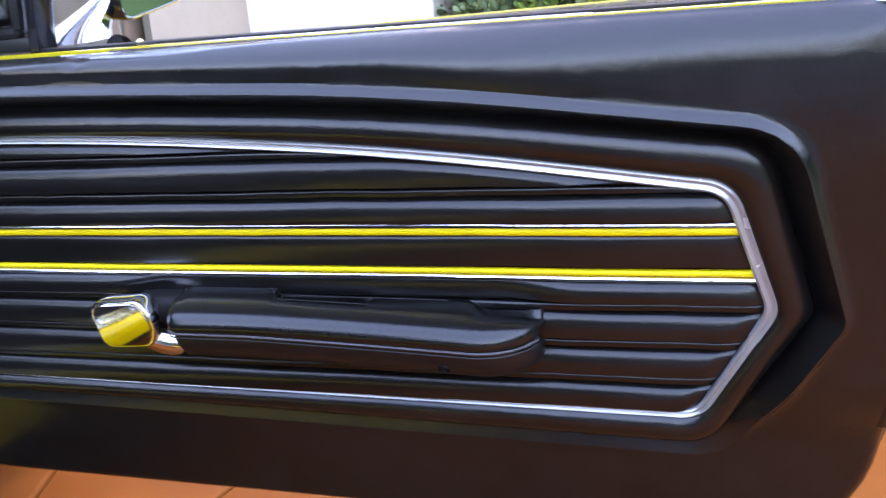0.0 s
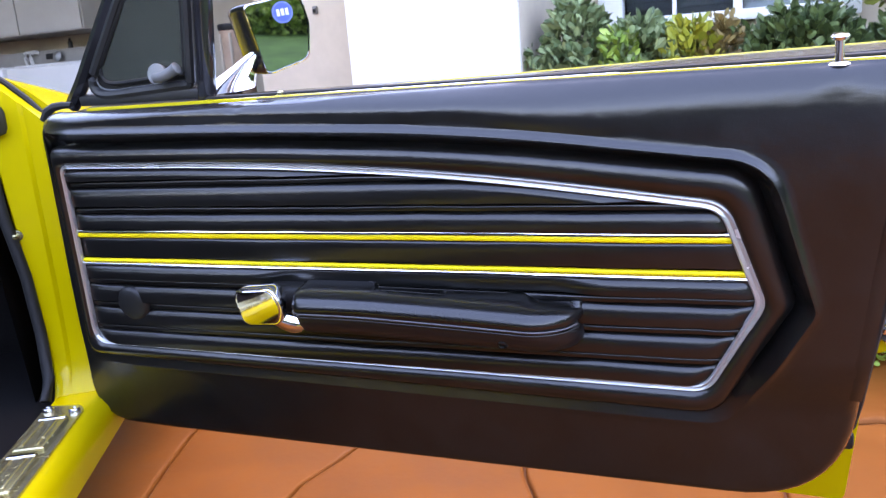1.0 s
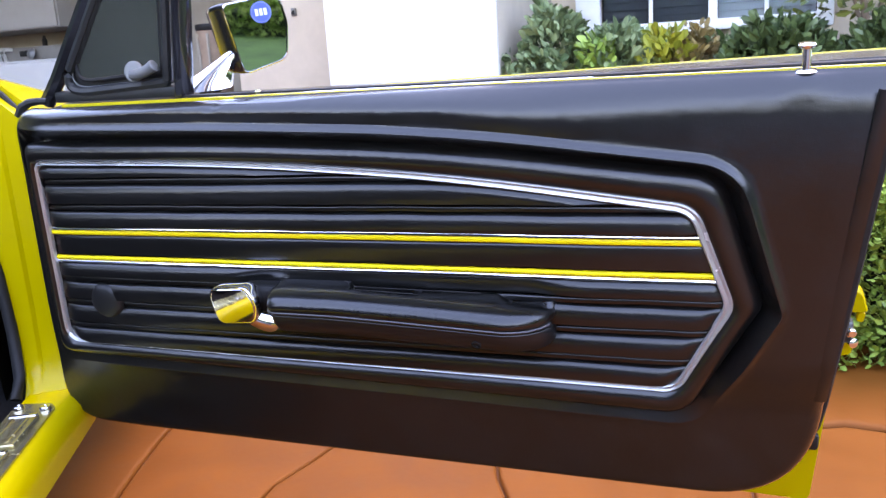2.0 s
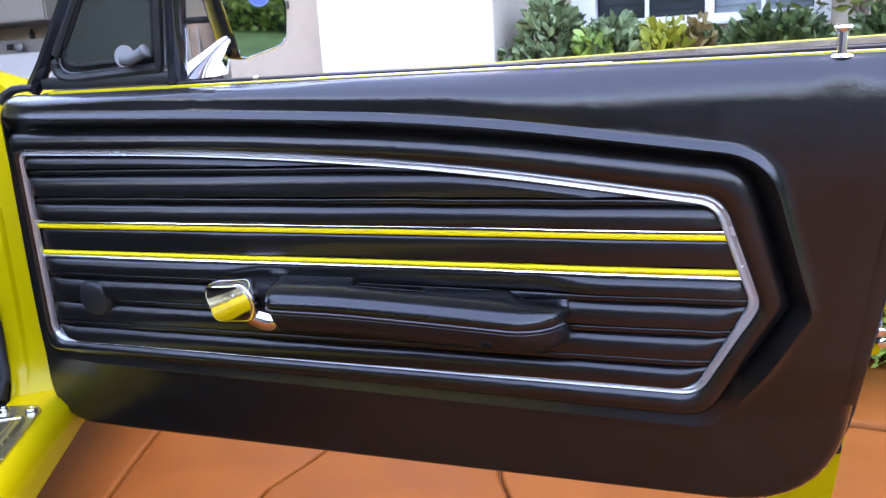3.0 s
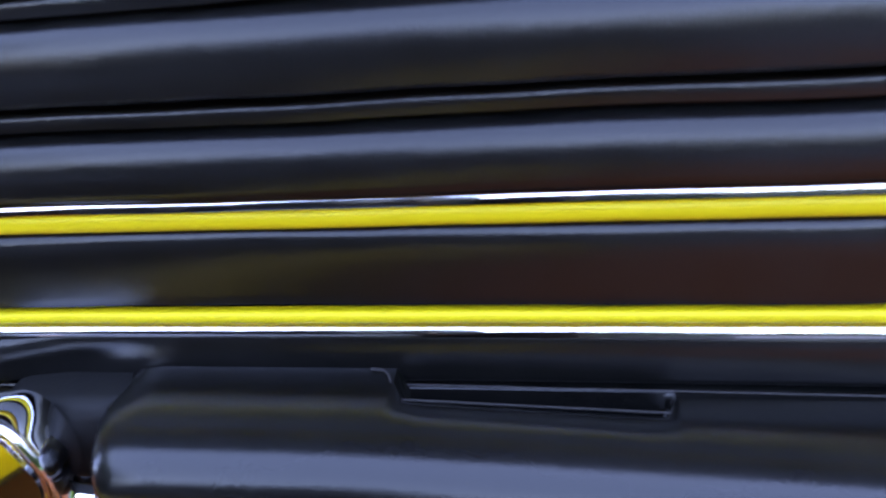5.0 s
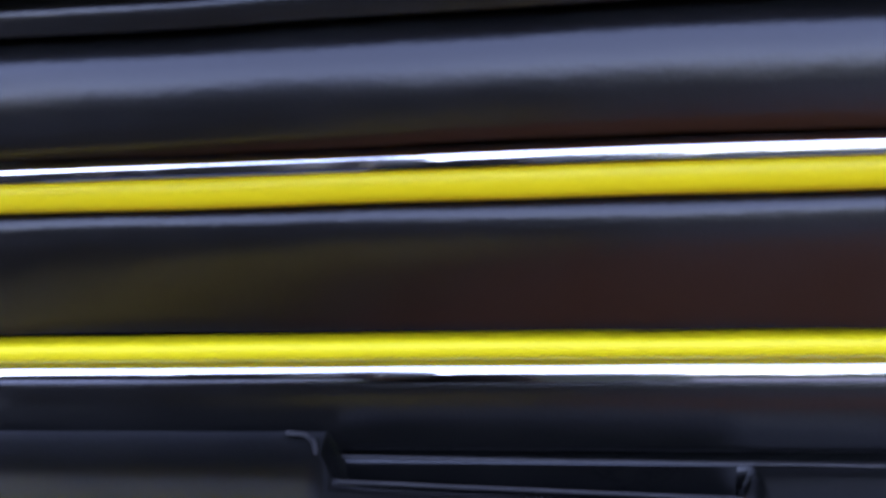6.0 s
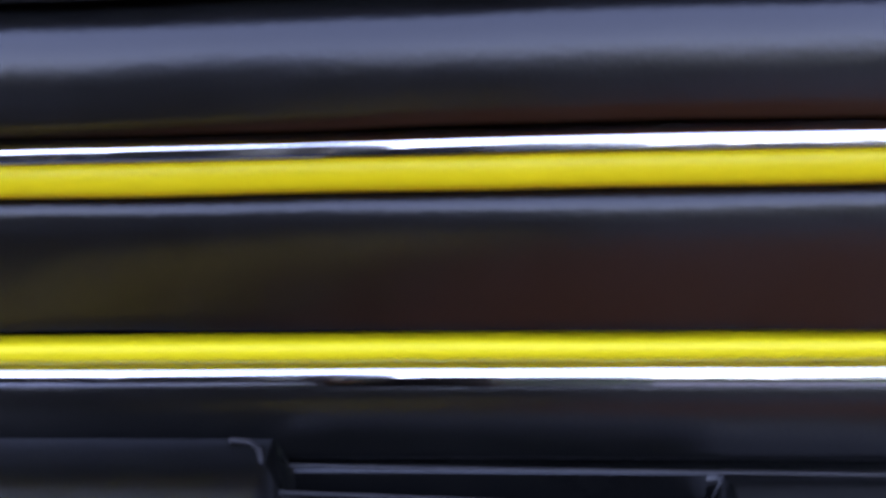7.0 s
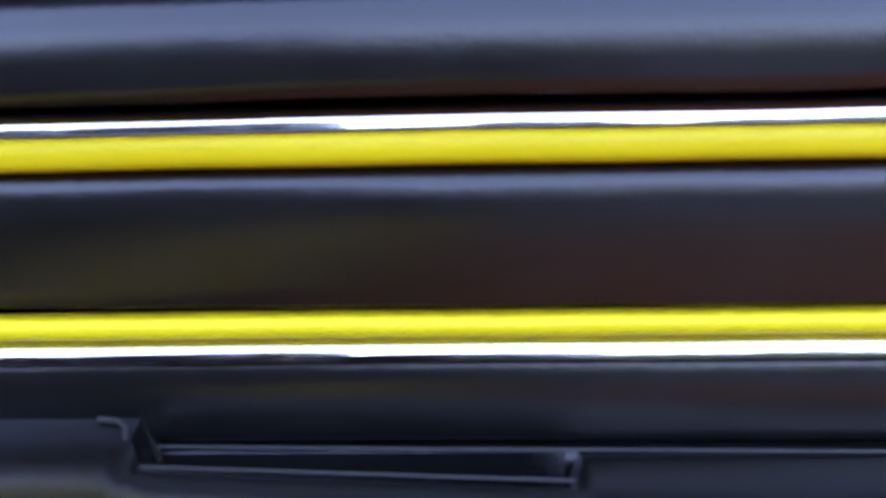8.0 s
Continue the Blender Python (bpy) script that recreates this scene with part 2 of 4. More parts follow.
# ---- the door ----
car = tagged(empty("car", pose(-.03, .10, 0, 0, 0, 28.4)), "bright yellow classic car with one black-trimmed door open", "car")
SHELL = rounded([(.045, .775, .02), (.40, .777, 6), (.70, .778, 6), (1.171, .776, .02), (1.140, .545, 6), (1.098, .266, .16), (-.018, .268, .07)])
bm = bmesh.new()
grid(bm, [[(p.x, y, p.y) for p in SHELL] for y in (.026, .060, .110)], closed=True, caps=True)
door = part("door", bm, BLACK_PAINT, car, "open door, black vinyl inside with yellow piping")
door.matrix_parent_inverse = car.matrix_world.inverted()
door.matrix_basis = Matrix.Translation((0, 0, 0.6)) @ Matrix.Rotation(LEAN, 4, "X") @ Matrix.Translation((0, 0, -0.6))
# outlines in the door's own plane: x along the door, z up, radius of the corner
BEZEL = rounded([(.073, .711, .014), (.40, .7055, 6), (.70, .6845, 6), (.978, .645, .035), (1.0175, .530, .03), (.957, .417, .03), (.033, .424, .024)], 10, 36)
LIP_IN = rounded([(.060, .741, .012), (.40, .7355, 6), (.70, .7205, 6), (1.008, .683, .05), (1.052, .528, .02), (.967, .381, .045), (.012, .400, .02)], 10, 36)
LIP_OUT = rounded([(.064, .764, .014), (.40, .7560, 6), (.70, .7425, 6), (1.024, .6985, .065), (1.071, .531, .02), (.981, .368, .055), (.008, .385, .02)], 10, 36)
FACE = rounded([(.048, .787, .045), (.40, .787, 6), (.70, .788, 6), (1.168, .788, .010), (1.135, .545, 6), (1.106, .262, .16), (-.026, .262, .07)], 10, 36)


def swell(p):
    """How far the padded part stands proud: full above and at the nose, little along the bottom and the hinge edge."""
    up = max(0.0, min(1.0, (p[1] - .385) / .09))
    off = max(0.0, min(1.0, (p[0] - .03) / .10))
    return (.13 + .87 * up * up * (3 - 2 * up)) * (.12 + .88 * off * off * (3 - 2 * off))


def ring(a, b, f, y, proud=False, wide=None):
    out = []
    for p, q in zip(a, b):
        g = f if wide is None else min(f, wide / max(.001, (q - p).length))
        c = p.lerp(q, g)
        out.append((c.x, y * swell(c) if proud else y, c.y))
    return out


bm = bmesh.new()
rows = [ring(BEZEL, LIP_IN, f, y) for f, y in ((0, .003), (.08, -.0045), (.2, -.0090), (.35, -.0116), (.5, -.0122), (.64, -.0112), (.78, -.0090), (.90, -.0058), (.975, -.0015), (1, .003))]
TOP_X, TOP_Z = (.06, .40, .70, 1.018, 1.17), (.764, .7560, .7425, .6985, .689)
ROLL_D, ROLL_Y = (0, .004, .0125, .0225, .033, .045, .057, .070, .084), (.0035, -.0005, -.0052, -.0098, -.0140, -.0176, -.0201, -.0216, -.0222)
LONG_D, LONG_Y = (0, .004, .012, .024, .040, .055, .080, .12, .20, .30), (.0035, -.0007, -.0060, -.0124, -.0168, -.0184, -.0198, -.0209, -.0219, -.0222)


def rolled(c):
    """The depth of the panel's face, which rolls over to the window slot: less towards the hinge, longer and gentler towards the rear edge."""
    deep = max(0.0, .7875 - c.y) / min(1.0, (.7875 - float(np.interp(c.x, TOP_X, TOP_Z)) - .0165) / .084)
    slow = max(0.0, min(1.0, (c.x - .80) / .24))
    slow *= slow * (3 - 2 * slow)
    y = (1 - slow) * float(np.interp(deep, ROLL_D, ROLL_Y)) + slow * float(np.interp(deep, LONG_D, LONG_Y))
    return -.0222 + (y + .0222) * (.15 + .85 * max(0.0, min(1.0, (c.x - .28) / .50)))


def back(c):
    """How far the rim of the padded part gives way with the face beside it."""
    return (rolled(c) + .0222) * max(0.0, min(1.0, (c.x - .80) / .24))


for f, y in ((.04, .0045), (.5, -.012), (.95, -.0275), (1, -.0292)):
    rows.append([(x, v + f * back(q), z) for (x, v, z), q in zip(ring(LIP_IN, LIP_OUT, f, y, True), LIP_OUT)])
for wide, y in ((.0010, -.0289), (.0030, -.0266), (.0058, -.0237), (.0085, -.0222)):
    row = []
    for i, p in enumerate(LIP_OUT):
        d = (LIP_OUT[(i + 1) % len(LIP_OUT)] - LIP_OUT[i - 1]).normalized()
        n = Vector((d.y, -d.x))
        if n.dot(p - Vector((.55, .56))) < 0:
            n = -n
        c = p + n * min(wide, .35 * (FACE[i] - p).length)
        row.append((c.x, y * swell(c) + back(c), c.y))
    rows.append(row)
for inset in (.084, .078, .072, .066, .060, .054, .048, .042, .036, .030, .024, .019, .014, .010, .0065, .0035, .0012, 0):
    row = []
    for p, q in zip(LIP_OUT, FACE):
        room = max(.001, (q - p).length)
        c = q.lerp(p, inset * max(.004, room - .0165) / .084 / room)
        y = rolled(c)
        near = (q - c).length
        side = max(0.0, 1 - near / .014)
        y = max(y * swell(c) if y < 0 else y, -.0222 * swell(c) + (.0257 * (1 - math.sqrt(max(0.0, 1 - side * side))) if side > 0 else 0))
        boss = .0032 * math.exp(-((c.x - 1.085) / .018) ** 2 - ((c.y - .777) / .012) ** 2)   # swelling round the lock button
        uneven = .0002 * noise.noise(Vector((c.x * 24, c.y * 24, 2)))
        row.append((c.x, y + (uneven - boss if inset > .002 else 0), c.y))
    rows.append(row)
rows.append([(q.x, .030, q.y - (.009 if q.y > .7 else 0)) for q in FACE])
grid(bm, rows, closed=True)
part("trim_panel", bm, VINYL, door, "black grained vinyl trim panel")


def span(z):
    """Where the bezel's outline cuts the height z: its left and right x."""
    xs = []
    for p, q in zip(BEZEL, BEZEL[1:] + BEZEL[:1]):
        if (p.y - z) * (q.y - z) <= 0 and p.y != q.y:
            xs.append(p.x + (q.x - p.x) * (z - p.y) / (q.y - p.y))
    return (min(xs), max(xs)) if len(xs) > 1 else None


CREST = sorted((p.x, p.y) for p in BEZEL if p.y > .62)
CREST_X, CREST_Z = [p[0] for p in CREST], [p[1] for p in CREST]


def pleat(z0, z1, bulge, flat=1.0, fold=.14):
    """One stuffed roll of the insert between two seams, cut off where the bezel crosses it."""
    bm = bmesh.new()
    rows = []
    for k in range(15):
        s = span(max(.4185, min(.640, z0 + (z1 - z0) * k / 14)))
        row = []
        for x in np.linspace(s[0], s[1], 81):
            z = min(z0 + (z1 - z0) * k / 14, float(np.interp(x, CREST_X, CREST_Z)) - .0005)
            u = max(0.0, (z - z0) / (z1 - z0))
            v = (u - fold) / (1 - fold)
            y = .003 - (bulge + .003) * (math.sin(math.pi / 2 * u / fold) if u < fold else max(0.0, 1 - v ** (4.5 if bulge < .003 else 2.7)) ** .5)
            w = .0006 * noise.noise(Vector((x * 9, z * 14, bulge * 99))) + .00025 * noise.noise(Vector((x * 31, z * 40, 4)))
            near = max(0.0, min(1.0, min(x - s[0], s[1] - x) / .022, (float(np.interp(x, CREST_X, CREST_Z)) - z) / .014))
            if flat < 1:      # pressed flat behind the armrest
                near *= flat + (1 - flat) * max(0.0, min(1.0, abs(x - .60) / .06 - 3.2))
            row.append((x, .003 + (y - .003) * (.15 + .85 * math.sin(near * math.pi / 2)) + w * near, z + 1.5 * w * near))
        rows.append(row)
    grid(bm, rows)
    return part("pleat", bm, VINYL_SMOOTH, door)


SEAMS = (.418, .4550, .4940, .5330, .5560, .5666, .600, .6136, .6470, .6865, .7095)
for low, high in zip(SEAMS, SEAMS[1:]):
    if high - low > 0.02:
        seam_above = high not in (.5560, .5666, .600, .6136, .7095)
        pleat(low, high - (.0085 if seam_above else 0), .0024 if low == .5666 else .0098, .16 if low == .5330 else 1.0, .09 if low in (.5666, .6136) else .14)
        if seam_above:
            pleat(high - .0085, high, .0025)

bm = bmesh.new()
ring_pts = [Vector((p.x, -0.0035, p.y)) for p in BEZEL]
def bezel_side(i):
    d = (ring_pts[(i + 1) % len(ring_pts)] - ring_pts[i - 1]).normalized()
    return d.cross(Vector((0, -1, 0))).normalized(), Vector((0, -1, 0))
BEAD = ((-1, -.003), (-1, .0014), (-.88, .0032), (-.62, .0043), (-.36, .0038), (-.20, .0026), (0, .0018), (.20, .0026), (.36, .0038), (.62, .0043), (.88, .0032), (1, .0014), (1, -.003))
bezel_rows = []
for i, p in enumerate(ring_pts):      # slim at the hinge end and below, broad round the nose
    across, out = bezel_side(i)
    nose = max(0.0, min(1.0, (p.x - .20) / .65))
    half = .0033 + (.0026 if p.z > .5 else .0014) * nose
    bezel_rows.append([p + across * a * half + out * h for a, h in BEAD])
vs = [[bm.verts.new(q) for q in row] for row in bezel_rows]
for a, b in zip(vs, vs[1:] + vs[:1]):
    for i in range(len(a) - 1):
        bm.faces.new((a[i], a[i + 1], b[i + 1], b[i]))
part("bezel_moulding", bm, TRIM, door, "polished chrome bezel moulding")


SOFT = [(math.cos(a), max(0, math.sin(a)) ** .44) for a in np.linspace(0, math.pi, 17)]
BRIGHT = [(1, 0), (.92, .34), (.72, .62), (.46, .80), (.30, .86), (-.30, .955), (-.66, 1), (-.84, .95), (-.95, .70), (-1, 0)]


def bead(name, z0, z1, out, material, label, profile):
    """A raised strip across the insert."""
    bm = bmesh.new()
    mid = (z0 + z1) / 2
    s = span(mid)
    xs = np.linspace(s[0] + .001, s[1] - .001, 110)
    path = [(x, 0.002, mid + .0009 * noise.noise(Vector((x * 4, round(z0, 1) * 50, 0))) + .0003 * noise.noise(Vector((x * 22, z0 * 90, 5)))) for x in xs]
    h = (z1 - z0) / 2
    sweep(bm, path, [(h * a, -.001 + (out + .001) * o) for a, o in profile], lambda i: (Vector((0, 0, 1)), Vector((0, -1, 0))))
    return part(name, bm, material, door, label)


bead("yellow_stripe", .5996, .6076, .0050, PIPING, "bright yellow piping", SOFT)
bead("yellow_stripe", .5604, .5660, .0046, PIPING, "bright yellow piping", SOFT)
bead("chrome_strip", .6074, .6132, .0050, CHROME, "thin chrome strip", BRIGHT)
bead("chrome_strip", .5552, .5606, .0056, CHROME, "thin chrome strip", BRIGHT)

# rubber strip down the rear edge
bm = bmesh.new()
edge_pts = [p for p in FACE[3 * 46 + 12:6 * 46] if p.y > .415]
edge_mid = []
for k, p in enumerate(edge_pts):
    d = (edge_pts[min(k + 1, len(edge_pts) - 1)] - edge_pts[max(k - 1, 0)]).normalized()
    n = Vector((d.y, -d.x))
    if n.dot(p - Vector((.55, .56))) > 0:
        n = -n
    c = p + n * .0105
    edge_mid.append((Vector((c.x, -.0222 * swell(c) + .0008, c.y)), Vector((n.x, 0, n.y))))
sweep(bm, [p for p, n in edge_mid], ((-.0090, -.006), (-.0085, -.0010), (-.004, .0016), (.002, .0018), (.0066, .0006), (.0078, -.0020)), lambda k: (edge_mid[k][1], Vector((0, -1, 0))))
part("edge_strip", bm, VINYL, door, "black rubber edge strip")

# armrest: lofted along x
ARM0, ARM1 = .432, .818


def arm_rows(section, x0, x1, r0, r1, mid):
    rows = []
    xs = sorted(set(round(float(x), 5) for x in [x0 + r0 * (1 - math.cos(a)) for a in np.linspace(0, math.pi / 2, 8)] + [x1 - r1 * (1 - math.cos(a)) for a in np.linspace(0, math.pi / 2, 8)]
                    + list(np.linspace(x0 + r0, x1 - r1, 24)) + [.5470, .5510, .6445, .6485, .742, .747, .752, .757, .762, .767, .772]))
    for x in xs:
        s = 1.0
        if x < x0 + r0:
            s = math.sqrt(max(0.0, 1 - ((x0 + r0 - x) / r0) ** 2))
        if x > x1 - r1:
            s = math.sqrt(max(0.0, 1 - ((x - x1 + r1) / r1) ** 2))
        s = max(s, .05)
        drop = .013 * max(0.0, (x - .53) / .29) ** 1.2
        row = []
        for y, z in section(x):
            sink = drop * max(0.0, min(1.0, (-.009 - y) / .014))
            row.append((x, y * (.10 + .90 * s) if y < 0 else y, mid - sink + (z - mid) * (.22 + .78 * s ** .8)))
        rows.append(row)
    return rows


def pad_section(x):
    slot = .549 < x < .647
    back = [(-.0036, .5332), (-.0042, .5200), (-.0146, .5362 - .04 * (x - .549))] if slot else [(.006, .5365 if x < .6 else .5310), (-.0030, .5420 if x < .6 else .5328), (-.0100, .5405 if x < .6 else .5352)]
    whole = back + [(-.024, .5405), (-.036, .5402), (-.046, .5385), (-.0535, .5345), (-.0585, .5285), (-.0597, .5225), (-.057, .5175), (-.050, .5155), (.006, .514)]
    cut = [(.006, .5195), (-.0030, .5215), (-.0110, .5290), (-.024, .5370), (-.036, .5398)] + whole[5:]      # cut away at the back of the rounded end
    g = max(0.0, min(1.0, (x - .742) / .030))
    g *= g * (3 - 2 * g)
    return [(p[0] + (q[0] - p[0]) * g, p[1] + (q[1] - p[1]) * g) for p, q in zip(whole, cut)]


bm = bmesh.new()
grid(bm, arm_rows(pad_section, ARM0, ARM1, .024, .066, .526), closed=True, caps=True)
part("armrest", bm, VINYL_PAD, door, "padded black vinyl armrest")
bm = bmesh.new()
grid(bm, arm_rows(lambda x: [(.006, .5155), (-.053, .5155), (-.0545, .508), (-.052, .498), (-.043, .484), (-.026, .476), (.006, .474)], ARM0 + .002, ARM1 - .002, .022, .060, .50), closed=True, caps=True)
part("armrest_base", bm, PLASTIC, door, "moulded black plastic base")
for lift, size in ((.5185, .0012), (.5140, .0009)):
    bm = bmesh.new()
    path = []
    for x in np.linspace(ARM0 + .004, ARM1 - .004, 40):
        s = 1.0
        if x > ARM1 - .064:
            s = math.sqrt(max(0.0, 1 - ((x - ARM1 + .064) / .064) ** 2))
        if x < ARM0 + .022:
            s = math.sqrt(max(0.0, 1 - ((ARM0 + .022 - x) / .022) ** 2))
        path.append((x, -.0590 * (.12 + .88 * s), lift - .013 * max(0.0, (x - .53) / .29) ** 1.2))
    tube(bm, path, size, 6)
    part("piping_seam", bm, shader("grey_welt", (.085, .08, .085), .5) if lift > .516 else PLASTIC, door, "thin grey welt seam")
bm = bmesh.new()
lathe(bm, (.728, -.0475, .487), (0, -1, -.45), ((.0065, -.004), (.0065, .0035), (.005, .0045), (.0045, -.001)), 16)
part("screw_recess", bm, RUBBER, door, "recessed black screw hole")

bm = bmesh.new()
tube(bm, [(.5375, -.0042, .5426), (.5420, -.0046, .5424), (.5443, -.0060, .5416), (.5455, -.0085, .5408), (.5462, -.0110, .5394), (.5475, -.0132, .5378), (.550, -.0148, .5366)], .0006, 6)
tube(bm, [(.5495, -.0030, .5348), (.60, -.0030, .5340), (.68, -.0034, .5334), (.725, -.0036, .5330)], .0004, 6)
tube(bm, [(.550, -.0146, .5364), (.60, -.0146, .5344), (.646, -.0146, .5326), (.6475, -.0125, .5330)], .0004, 6)
part("edge_welt", bm, shader("grey_edge", (.024, .022, .022), .5), door, "pale moulded edge of the finger slot")

# release handle
handle = part("release_handle", (lambda b: (box(b, .385, .448, -.024, .006, .498, .538, .008, 3), b)[1])(bmesh.new()), RUBBER, door, "black handle escutcheon with chrome paddle")
bm = bmesh.new()
PADDLE = rounded([(.355, .5475, .016), (.415, .5505, .016), (.429, .522, .03), (.419, .4965, .014), (.363, .4945, .014)], 8, 5)
mid_p = Vector((.392, .5225))
prows = []
for f, y in ((.86, -.026), (.96, -.034), (1.0, -.040), (1.0, -.048), (.985, -.0505), (.955, -.0520), (.92, -.0520), (.895, -.0508)):
    prows.append([(mid_p.x + (p.x - mid_p.x) * f, y + .05 * (p.x - .39), mid_p.y + (p.y - mid_p.y) * f) for p in PADDLE])
for f in (.87, .8, .7, .6, .5, .4, .3, .2, .1, .02):
    row = []
    for p in PADDLE:
        dx, dz = (p.x - mid_p.x) * f, (p.y - mid_p.y) * f
        row.append((mid_p.x + dx, -.0545 + .9 * dx * dx + 1.3 * dz * dz + .05 * (p.x * f + .39 * (1 - f) - .39), mid_p.y + dz))
    prows.append(row)
grid(bm, prows, closed=True, caps=True)
part("paddle", bm, CHROME, door, "mirror-bright chrome release paddle")
bm = bmesh.new()
rows = []
for u in np.linspace(0, 1, 14):
    x = .408 + .046 * u
    z = .5035 - .0145 * math.sin(math.pi * min(1, u * .75)) + .002 * u
    w = .0115 * (1 - .80 * u ** 4) * (.75 + .25 * math.sin(math.pi * u))
    lean = -.040 + .016 * u
    rows.append([(x + .004 * t, lean - .005 * math.sin(math.pi * (t + 1) / 2) + .0022 * t, z + w * t - .004) for t in np.linspace(1, -1, 9)] + [(x, lean + .006, z - w * .9), (x, lean + .006, z + w * .8)])
grid(bm, rows, closed=True, caps=True)
part("lever_tab", bm, CHROME, door, "curved chrome lever")

bm = bmesh.new()
lathe(bm, (.131, .004, .4945), (0, -1, 0), ((.028, 0), (.028, .009), (.0265, .0125), (.022, .015), (.012, .0165), (.002, .017)), 28)
part("crank_cap", bm, shader("dull_black_cap", (0.006, 0.0065, 0.0065), 0.5, spread=0.3, scale=60, bump=0.2, bump_scale=500), door, "round black cap over the crank hole")

# top of the door: painted lip, window slot, outer skin
def strip(name, x0, x1, y0, y1, z0, z1, material, label="", bevel=.0015):
    return boxed(name, material, door, (x0, x1, y0, y1, z0, z1), bevel, label)


strip("inner_lip", .115, 1.165, .0294, .0328, .760, .7860, LIP_PAINT, "yellow painted window lip")
strip("belt_moulding", .43, .87, .0334, .0352, .765, .7866, CHROME, "slim bright belt moulding")
strip("window_felt", .315, 1.160, .038, .0465, .75, .7880, RUBBER, "black window channel")


def belt(name, y0, y1, lift, material, label):
    """A strip along the top of the outer skin, which falls away towards the hinge."""
    bm = bmesh.new()
    rows = []
    for x in np.linspace(.312, 1.165, 40):
        top = float(np.interp(x, (.3, .5, .75, .95, 1.17), (.7740, .7775, .7822, .7862, .7893))) + lift
        rows.append([(x, y0, .755), (x, y0, top - .0015), (x, y0 + .0008, top - .0003), (x, (y0 + y1) / 2, top), (x, y1 - .0008, top - .0003), (x, y1, top - .0015), (x, y1, .755)])
    grid(bm, rows, closed=True, caps=True)
    return part(name, bm, material, door, label)


belt("outer_belt_trim", .0485, .0895, 0, VINYL, "satin black belt trim")
belt("outer_lip", .0900, .0924, .0005, LIP_PAINT, "yellow outer skin edge")
bm = bmesh.new()
SKIN = rounded([(.03, .762, .01), (.40, .768, 6), (.70, .775, 6), (1.183, .783, .01), (1.147, .49, 6), (1.116, .188, .012), (-.02, .212, .02)])
grid(bm, [[(p.x, y, p.y) for p in SKIN] for y in (.112, .128)] , closed=True, caps=True)
part("outer_skin", bm, YELLOW, door, "yellow outer door skin")
bm = bmesh.new()
tube(bm, [(p.x, .026, p.y) for p in SHELL[26:100]], .0075, 8)
part("weatherstrip", bm, RUBBER, door, "black rubber weatherstrip")


def prism(name, corners, y0, y1, material, label):
    """A flat plate with rounded corners, its edges eased."""
    outline = rounded(corners, 6, 3)
    c = sum(outline, Vector((0, 0))) / len(outline)
    bm = bmesh.new()
    grid(bm, [[(c.x + (p.x - c.x) * f, y, c.y + (p.y - c.y) * f) for p in outline] for f, y in ((.90, y0), (1, y0 + .002), (1, y1 - .002), (.90, y1))], closed=True, caps=True)
    return part(name, bm, material, door, label)


prism("latch_cover", [(1.128, .520, .004), (1.158, .519, .016), (1.166, .490, .004), (1.128, .488, .003)], .074, .096, YELLOW, "yellow painted latch cover")
prism("latch_tab", [(1.156, .487, .002), (1.164, .487, .003), (1.162, .474, .003), (1.154, .475, .003)], .080, .092, YELLOW, "yellow painted latch tab")
prism("latch", [(1.126, .480, .004), (1.152, .476, .004), (1.149, .448, .004), (1.122, .446, .004)], .076, .090, GREY_METAL, "zinc plated door latch")
bm = bmesh.new()
lathe(bm, (1.148, .070, .466), (.3, -1, 0), ((.006, -.004), (.006, .003), (.004, .005)), 14)
lathe(bm, (1.150, .072, .452), (.6, -1, .1), ((.005, -.004), (.006, .004), (.003, .006)), 12)
part("latch_bolt", bm, CHROME, door, "bright latch bolts")
prism("latch_tab", [(1.128, .444, .003), (1.156, .448, .004), (1.151, .430, .005), (1.124, .422, .003)], .082, .104, YELLOW, "yellow painted latch tab")
boxed("rubber_stop", RUBBER, door, (1.104, 1.1235, .098, .1115, .276, .300), .005, "black rubber door stop")
bm = bmesh.new()
lathe(bm, (.446, .022, .7905), (0, -.2, 1), ((.004, 0), (.004, .002), (.002, .0035)), 12)
part("trim_screw", bm, STEEL, door, "small steel trim screw")

bm = bmesh.new()
lathe(bm, (1.085, .008, .785), (0, 0, 1), ((.011, 0), (.012, .001), (.010, .0025), (.0045, .003), (.0045, .023), (.0075, .0245), (.0085, .027), (.0075, .029), (.003, .030)), 24)
part("lock_knob", bm, CHROME, door, "chrome lock button")

bm = bmesh.new()
tube(bm, [(.040, .022, .774), (.048, .024, .786), (.060, .027, .7915), (.074, .030, .7925), (.088, .033, .7915)], .0075, 8, .6)
part("corner_cap", bm, RUBBER, door, "black rubber cap at the hinge corner")

# vent window
vent = part("vent_window", (lambda b: (tube(b, [(.066, .055, .785), (.098, .055, .818), (.20, .055, .938), (.33, .055, 1.09)], .011, 8), b)[1])(bmesh.new()), BLACK_PAINT, door, "fixed quarter window in black frame")
bm = bmesh.new()
box(bm, -.0062, .0062, .036, .066, .782, 1.09, .003)
bmesh.ops.transform(bm, matrix=Matrix.Translation((.311, 0, .785)) @ Matrix.Rotation(radians(13), 4, "Y") @ Matrix.Translation((0, 0, -.785)), verts=bm.verts)
part("division_bar", bm, BLACK_PAINT, door, "black division bar")
bm = bmesh.new()
box(bm, .09, .305, .046, .064, .785, .800, .003)
part("lower_rail", bm, GREY_SEAL, door)
